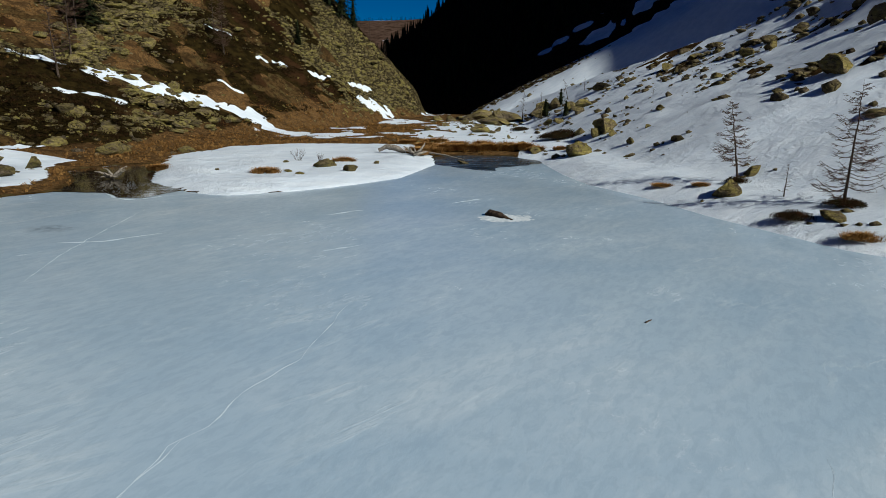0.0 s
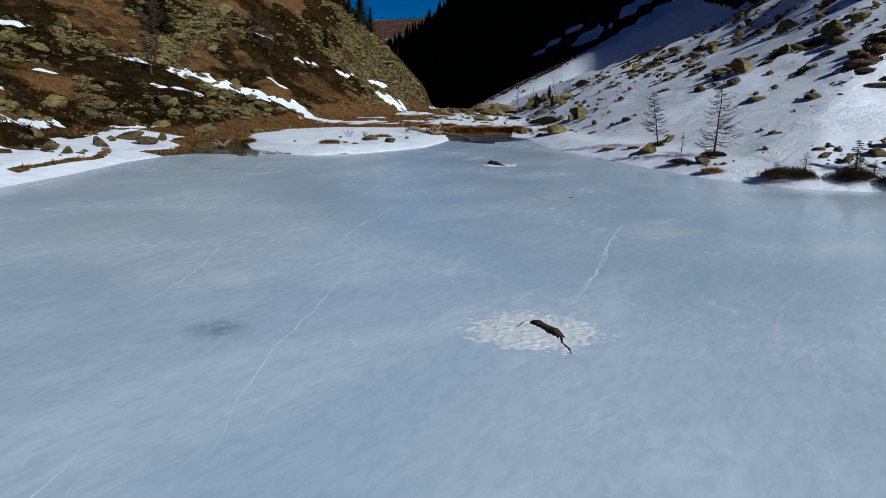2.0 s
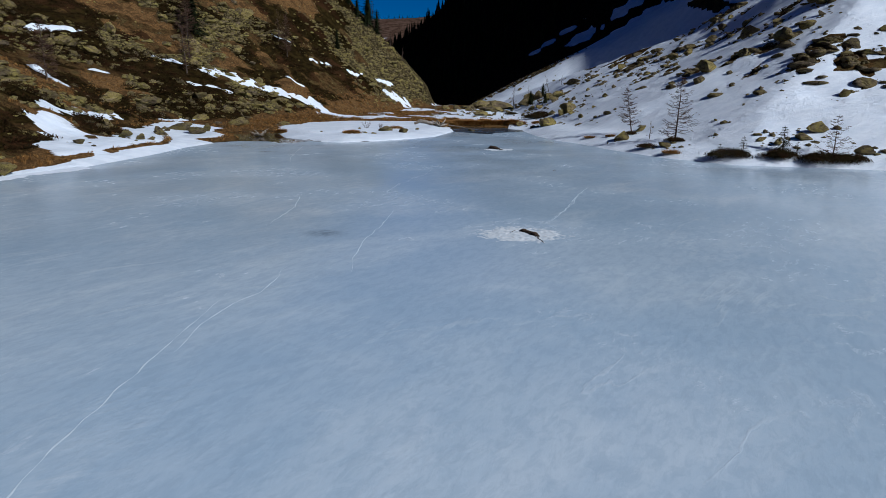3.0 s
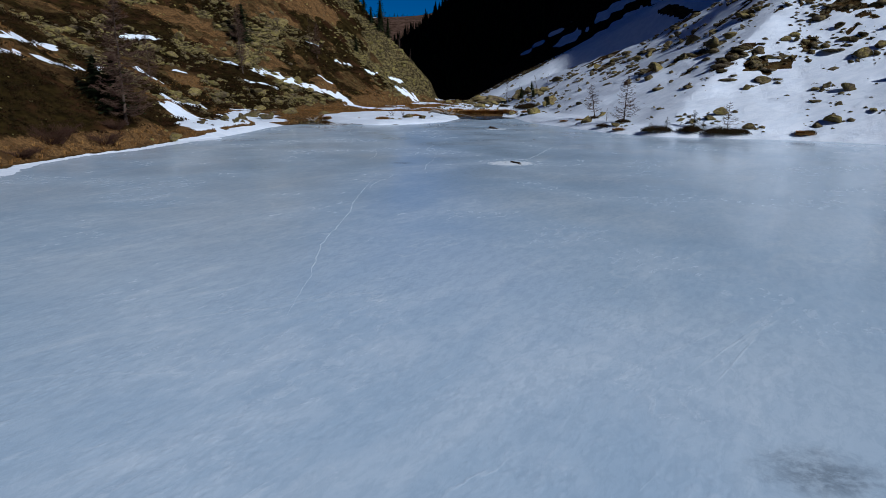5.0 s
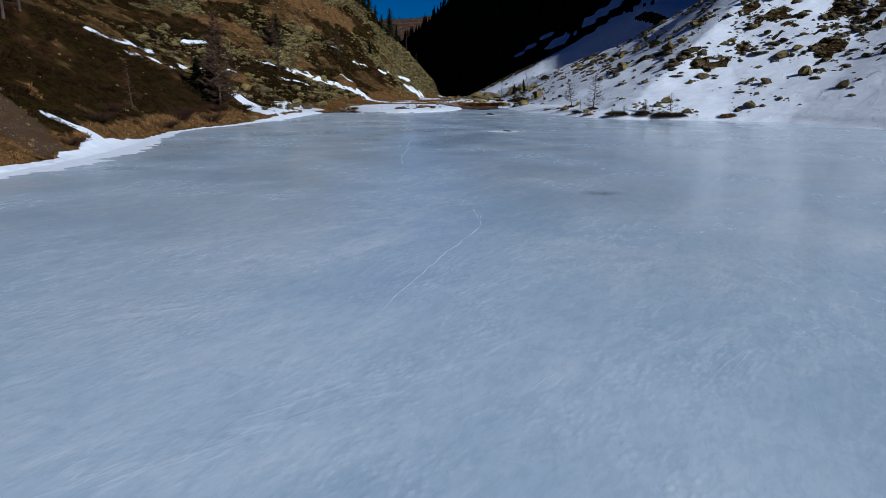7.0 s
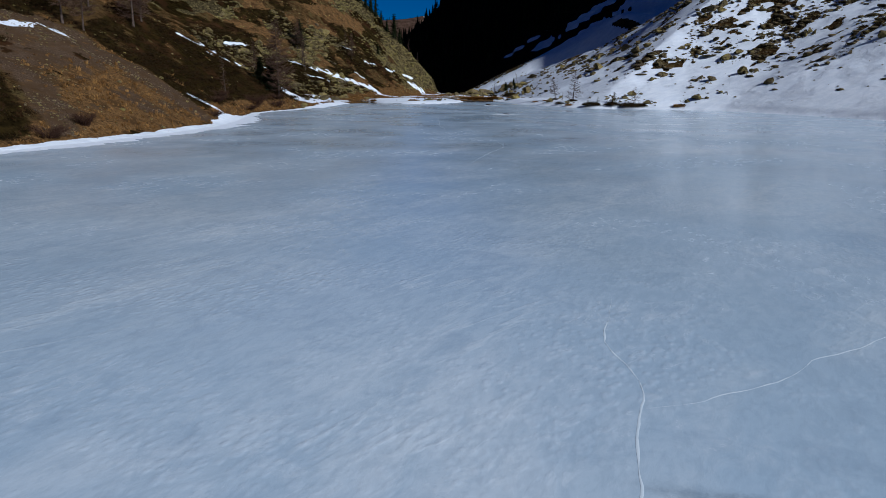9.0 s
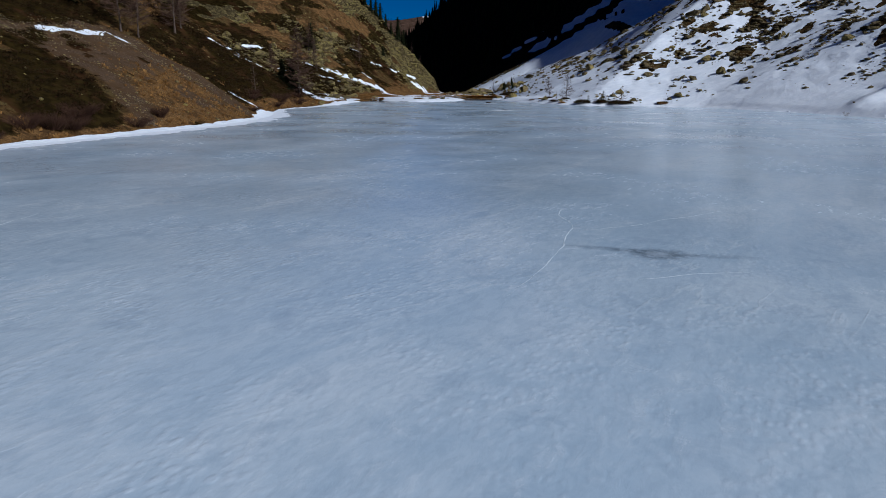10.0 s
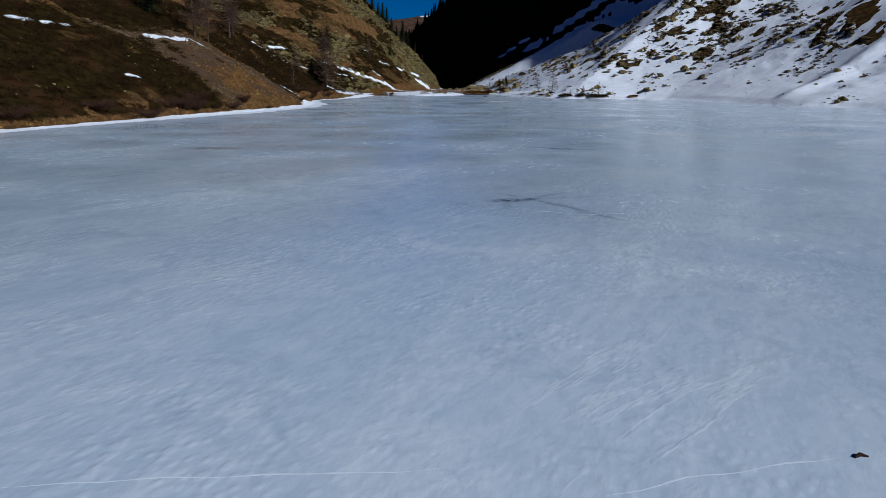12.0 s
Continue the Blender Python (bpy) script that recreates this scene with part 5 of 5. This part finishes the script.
def spruce_crown(seed, tall, reach, whorls, needles):
    """Drooping sprays of needles in whorls, thinner to the top."""
    r = random.Random(seed)
    verts, faces = [], []
    for w in range(whorls):
        k = 0.06 + 0.94 * w / whorls
        z0 = tall * k
        for b in range(r.randint(6, 9)):
            a = r.uniform(0, 6.28)
            length = reach * tall * (1.02 - k) ** 0.85 * r.uniform(0.6, 1.15) + 0.02 * tall
            for n in range(needles):
                q = (n + r.random()) / needles
                d = length * (0.1 + 0.9 * q)
                droop = -0.22 * d + 0.10 * length * q * q
                x, y, z = d * math.cos(a), d * math.sin(a), z0 + droop
                c = a + r.uniform(-1.2, 1.2)
                l = (0.045 * tall + 0.16 * length) * r.uniform(0.6, 1.2)
                h = l * r.uniform(-0.55, 0.15)
                px, py = -math.sin(c) * l * 0.22, math.cos(c) * l * 0.22
                m = len(verts)
                verts += [(x, y, z + 0.01 * tall), (x + 0.5 * l * math.cos(c) + px, y + 0.5 * l * math.sin(c) + py, z + 0.4 * h), (x + l * math.cos(c), y + l * math.sin(c), z + h), (x + 0.5 * l * math.cos(c) - px, y + 0.5 * l * math.sin(c) - py, z + 0.4 * h)]
                faces += [(m, m + 1, m + 2), (m, m + 2, m + 3)]
    return np.array(verts), np.array(faces, np.int32)


def fir_layers(seed, tall, reach, layers, points):
    """Ragged drooping skirts of boughs, one above the other."""
    r = random.Random(seed)
    verts, faces = [], []
    for w in range(layers):
        k = 0.08 + 0.92 * w / layers
        z1 = tall * min(1.0, k + 1.7 / layers)
        out = reach * tall * (1.04 - k) ** 0.9
        m = len(verts)
        verts.append((r.uniform(-1, 1) * 0.01 * tall, r.uniform(-1, 1) * 0.01 * tall, z1))
        turn = r.uniform(0, 6.28)
        for i in range(2 * points):
            a = turn + math.pi * i / points
            d = out * (r.uniform(0.75, 1.2) if i % 2 else r.uniform(0.25, 0.5))
            verts.append((d * math.cos(a), d * math.sin(a), tall * k - 0.25 * d * (1 if i % 2 else -0.6) + 0.015 * tall * r.uniform(-1, 1)))
        faces += [(m, m + 1 + i, m + 1 + (i + 1) % (2 * points)) for i in range(2 * points)]
    return np.array(verts), np.array(faces, np.int32)


def spruce(x, y, tall, reach, seed, label, whorls=16, needles=9, group="spruces", dense=True):
    empty = tagged(new("spruce"), label, "tree", group)
    empty.location = (x, y, ground_z(x, y) - 0.05)
    v, f, t = tubes([[(0, 0, 0, 0.03 * tall), (0, 0, tall * 0.5, 0.018 * tall), (0, 0, tall, 0.003 * tall)]], 6)
    part("trunk", mesh_of("trunk", v, f, BARK, t, True), empty)
    v, f = spruce_crown(seed, tall, reach, whorls, needles)
    if dense:
        core, core_faces = fir_layers(seed + 500, 0.98 * tall, 0.62 * reach, whorls, 9)
        f = np.concatenate([f, core_faces + len(v)])
        v = np.concatenate([v, core])
    part("crown", mesh_of("crown", v, f, NEEDLE, np.random.default_rng(seed).random(len(v))), empty, "dark green drooping needles")
    return empty


spruce(-23.6, 3.4, 3.4, 0.50, 1, "dense dark young spruce beside the tall larch", 20, 14)
spruce(-24.5, 3.0, 2.8, 0.55, 2, "dense dark young spruce beside the tall larch", 16, 14)
spruce(11.8, 16.2, 1.35, 0.42, 3, "small open spruce rising from a russet bush", 16, 9, dense=False)
spruce(8.9, 16.2, 0.75, 0.6, 4, "tiny spruce in a juniper bush", 11, 9, dense=False)
spruce(10.0, 16.3, 0.9, 0.4, 5, "tiny spruce in a juniper bush", 11, 9, dense=False)
spruce(12.4, 16.0, 0.7, 0.5, 6, "tiny spruce in a juniper bush", 10, 8, dense=False)
spruce(-1.9, 61.6, 1.7, 0.42, 7, "small spruce before a tall boulder", 14, 14)
spruce(-0.2, 56.6, 1.3, 0.42, 8, "small spruce beside a boulder", 13, 12)
spruce(-0.6, 66.0, 1.6, 0.36, 9, "small spruce beside a boulder", 13, 12)
spruce(-25.9, 66.1, 2.6, 0.25, 10, "dark spruce on the sunny hillside", 14, 10)
spruce(-33.0, -21.6, 5.0, 0.28, 11, "dark spruce on the sunny hillside", 18, 12)
spruce(-34.5, 46.8, 4.4, 0.34, 12, "dark spruce on the sunny hillside", 16, 12)
for i, (x, y, tall) in enumerate([(-25.0, 77.6, 5.0), (-24.1, 79.0, 3.4), (-26.4, 77.2, 2.6), (-27.6, 77.6, 2.6), (-28.7, 77.5, 3.7), (-29.6, 77.2, 3.9), (-30.6, 77, 3.0), (-32, 77, 3.6), (-33.6, 76.8, 3.2), (-35.2, 76.5, 3.6)]):
    spruce(x, y, tall, 0.26, 30 + i, "dark slender spruce on the rocky ridge", 15, 8, "spruces on the ridge")
for i, (x, y, tall) in enumerate([(-24.8, 79.4, 3.6), (-22.4, 79.8, 2.9), (-20.6, 79.6, 2.2)]):
    larch(x, y, tall, (0, 0), 60 + i, 40, 0.2, 0.15, "leafless larch on the rocky ridge", 6, "larches on the ridge")

# the shaded forest: too many to count
FIRS = []
for i in range(4):
    v, f = fir_layers(90 + i, 1.0, 0.17, 9, 6)
    FIRS.append((v, f))
x, y = rng.uniform(-100, 30, 9000), rng.uniform(108, 300, 9000)
_, _, dark_in = depths(x, y)
keep = (dark_in > 0.5) & (cover(x, y)["snow"] < 0.3) & (rng.random(9000) < np.where(x - 1.46 * height(x, y) < -19, 0.36, 0.006))
x, y = x[keep], y[keep]
forest = list(zip(x, y, height(x, y) - 0.1, rng.uniform(2.0, 5.0, len(x)), rng.uniform(0.9, 1.15, len(x)), rng.uniform(0, 6.28, len(x))))
many("forest", FIRS, forest, NEEDLE, "dark spruce forest on the shaded mountainside", "forest")
x, y = rng.uniform(-420, -60, 420), rng.uniform(880, 1000, 420)
ridge = list(zip(x, y, height(x, y), rng.uniform(2.5, 5.5, 420), rng.uniform(0.8, 1.1, 420), rng.uniform(0, 6.28, 420)))
many("ridge_trees", FIRS, ridge, NEEDLE, "scattered trees along the far ridge", "forest")


# ---------------------------------------------------------------- wood in the ice, driftwood, snow crust
def log(name, path, material, label, category, sides=9, knots=0.25):
    dense = []
    for (a, b) in zip(path[:-1], path[1:]):
        for i in range(5):
            dense.append([a[n] + (b[n] - a[n]) * i / 5 for n in range(4)])
    dense.append(list(path[-1]))
    for i, p in enumerate(dense):
        q = Vector((p[0] * 5, p[1] * 5, p[2] * 5))
        p[3] *= 1 + knots * noise.noise(q)
        p[0] += 0.3 * p[3] * noise.noise(q + Vector((3, 1, 7)))
        p[2] += 0.3 * p[3] * noise.noise(q + Vector((1, 8, 2)))
    v, f, t = tubes([dense], sides)
    return tagged(new(name, mesh_of(name, v, f, material, t, True)), label, category)


log("log", [(-0.04, -2.08, 0.0, 0.05), (0.05, -2.16, 0.02, 0.085), (0.2, -2.36, 0.015, 0.065), (0.32, -2.53, 0.02, 0.085), (0.42, -2.72, 0.0, 0.05)], WETWOOD, "dark waterlogged log frozen into the ice", "log")
log("stick", [(0.42, -2.70, 0.01, 0.018), (0.44, -2.95, 0.012, 0.012), (0.53, -3.15, 0.008, 0.010), (0.57, -3.33, 0.0, 0.005)], WETWOOD, "thin dark stick lying beside a log", "stick", 5)
log("twig", [(-0.27, -2.38, 0.035, 0.006), (-0.21, -2.25, 0.04, 0.006), (-0.18, -2.13, 0.03, 0.004)], WETWOOD, "thin dead twig lying on snow crust", "twig", 4)
log("log", [(-2.95, 20.6, 0.0, 0.04), (-2.8, 20.45, 0.07, 0.13), (-2.55, 20.2, 0.08, 0.12), (-2.25, 19.95, 0.03, 0.06), (-2.05, 19.75, 0.0, 0.03)], WETWOOD, "dark snag of wood frozen into the ice", "log")
log("twig", [(0.78, 10.95, 0.005, 0.012), (0.84, 11.02, 0.02, 0.014), (0.90, 11.12, 0.01, 0.008)], WETWOOD, "short dark twig lying on the ice", "twig", 5)
log("twig", [(5.48, -84.06, 0.004, 0.010), (5.53, -84.03, 0.012, 0.014), (5.58, -84.04, 0.006, 0.006)], WILLOW, "small russet leaf stalk lying on the ice", "twig", 5)


def root_stump(x, y, size, arms, label, seed):
    r = random.Random(seed)
    paths = []
    for i in range(arms):
        a = 6.28 * i / arms + r.uniform(-0.3, 0.3)
        l = size * r.uniform(0.6, 1.1)
        up_by = r.uniform(0.2, 1.25)
        paths.append([(0, 0, 0.12 * size, 0.12 * size), (0.35 * l * math.cos(a), 0.35 * l * math.sin(a), 0.12 * size + 0.25 * l * up_by, 0.09 * size),
                      (0.7 * l * math.cos(a + 0.2), 0.7 * l * math.sin(a + 0.2), 0.1 * size + 0.6 * l * up_by, 0.055 * size), (l * math.cos(a + 0.5), l * math.sin(a + 0.5), 0.05 * size + 0.8 * l * up_by, 0.015 * size)])
    v, f, t = tubes(paths, 6)
    ob = new("root_stump", mesh_of("root_stump", v, f, DEADWOOD, t, True))
    ob.location = (x, y, ground_z(x, y))
    return tagged(ob, label, "driftwood")


root_stump(-19.1, 25.6, 0.62, 13, "bleached root stump standing in open water", 1)
root_stump(-8.2, 35.4, 0.8, 8, "weathered root stump at the snow's edge", 2)
log("driftwood", [(-10.4, 36.3, 0.42, 0.10), (-9.9, 36.3, 0.62, 0.14), (-9.4, 36.2, 0.55, 0.16), (-8.9, 36.0, 0.36, 0.10)], DEADWOOD, "grey weathered driftwood arched over the snow", "driftwood")
log("driftwood", [(-8.0, 36.8, 0.35, 0.05), (-6.8, 36.4, 0.22, 0.05), (-5.6, 35.6, 0.06, 0.03)], DEADWOOD, "pale fallen pole reaching over dark water", "driftwood", 6)
for x, y, b, h in [(-11.1, 29.66, 1.3, 0.4), (-9.59, 28.18, 0.75, 0.35), (-11.47, 27.0, 0.5, 0.12), (-12.27, 27.8, 0.6, 0.14), (-9.2, 31.2, 0.5, 0.2), (-5.5, 34.4, 0.7, 0.12), (-13.3, 30.2, 0.4, 0.12), (-15.2, 27.2, 0.3, 0.1)]:
    boulder(x, y, b, h, "flat stone melted out of the island's snow", "stones on the snow island", 0.3)


def crust(x, y, rx, ry, seed, label, tall=0.020, cell=0.075):
    """A patch of pitted snow frozen onto the ice, thinning out to nothing at its rim."""
    xs, ys = np.arange(-1.45 * rx, 1.45 * rx, 0.022), np.arange(-1.45 * ry, 1.45 * ry, 0.022)
    X, Y = np.meshgrid(xs, ys)
    r = np.hypot(X / rx, Y / ry) + 0.30 * rough(X + seed * 9, Y, 0.5, 3, seed)
    pits = np.abs(rough(X * 0.8 + 3 * seed, Y * 1.35, cell * 1.6, 2, seed + 5))
    Z = tall * (0.75 * (1 - smooth(r, 0.2, 1.15)) + 1.15 * pits * (1 - smooth(r, 0.5, 1.35))) - 0.009 - 0.012 * smooth(r, 0.8, 1.35)
    ids2 = np.arange(X.size).reshape(X.shape)
    faces = np.stack([ids2[:-1, :-1], ids2[:-1, 1:], ids2[1:, 1:], ids2[1:, :-1]], -1).reshape(-1, 4)
    me = mesh_of("snow_patch", np.stack([X, Y, Z], -1).reshape(-1, 3), faces, CRUST, rng.random(X.size), True)
    ob = new("snow_patch", me)
    ob.location = (x, y, 0)
    return tagged(ob, label, "snow", kind="structure")


crust(0.0, -2.5, 1.3, 1.05, 1.0, "pitted white snow crust round a log in the ice")
crust(-2.3, 20.1, 1.1, 0.8, 2.0, "pitted white snow crust round a snag in the ice")

def snow_ledge():
    """Snow blown onto the ice along the west shore, ragged and thin towards the lake."""
    foot = [p for p in WEST_FOOT if -75 < p[1] < 9]
    line = ragged(foot, 0.22, 0.10, 8.0)[: -int(math.hypot(foot[0][0] - foot[-1][0], foot[0][1] - foot[-1][1]) / 0.22)]
    verts, faces = [], []
    for i, (x, y) in enumerate(line):
        a, b = line[max(i - 2, 0)], line[min(i + 2, len(line) - 1)]
        d = math.hypot(b[0] - a[0], b[1] - a[1])
        sx, sy = (b[1] - a[1]) / d, -(b[0] - a[0]) / d
        p = Vector((x * 0.35, y * 0.35, 4.0))
        wide = float(np.interp(y, [-75, -60, -48, -40, -30, -24, -18, -12, -6, 0, 9], [0.5, 0.5, 0.6, 1.0, 1.2, 1.5, 1.5, 0.8, 0.35, 0.4, 0.9]))
        wide = wide * max(0.25, 0.9 + 0.7 * noise.noise(p) + 0.5 * noise.noise(p * 4.0) + 0.3 * noise.noise(p * 11.0))
        verts += [(x - 0.35 * sx, y - 0.35 * sy, 0.06), (x + 0.35 * wide * sx, y + 0.35 * wide * sy, 0.028 + 0.012 * noise.noise(p * 9.0)), (x + 0.8 * wide * sx, y + 0.8 * wide * sy, 0.012), (x + wide * sx, y + wide * sy, 0.001)]
        if i:
            k = 4 * i
            faces += [(k - 4 + q, k - 3 + q, k + 1 + q, k + q) for q in range(3)]
    ob = new("snow_ledge", mesh_of("snow_ledge", verts, faces, SNOW, even=True))
    return tagged(ob, "thin snow blown onto the ice along the shore", "snow", kind="structure")


snow_ledge()

# broken snow blocks pushed up where the south-east slope meets the ice
rng_edge = np.random.default_rng(9)
blocks = []
for i in range(70):
    k = rng_edge.random() * 3
    a, b = EAST_FOOT[7 + int(k)], EAST_FOOT[8 + int(k)]
    f = k - int(k)
    bx, by = a[0] + (b[0] - a[0]) * f + rng_edge.uniform(-0.3, 0.6), a[1] + (b[1] - a[1]) * f + rng_edge.uniform(-0.2, 0.4)
    blocks.append((bx, by, ground_z(bx, by), 0.06 + 0.24 * rng_edge.random() ** 2, rng_edge.uniform(0.4, 0.9), rng_edge.uniform(0, 6.28)))
many("snow_blocks", SMALL, blocks, SNOW, "broken snow blocks along the foot of the slope", "snow", 0.55)
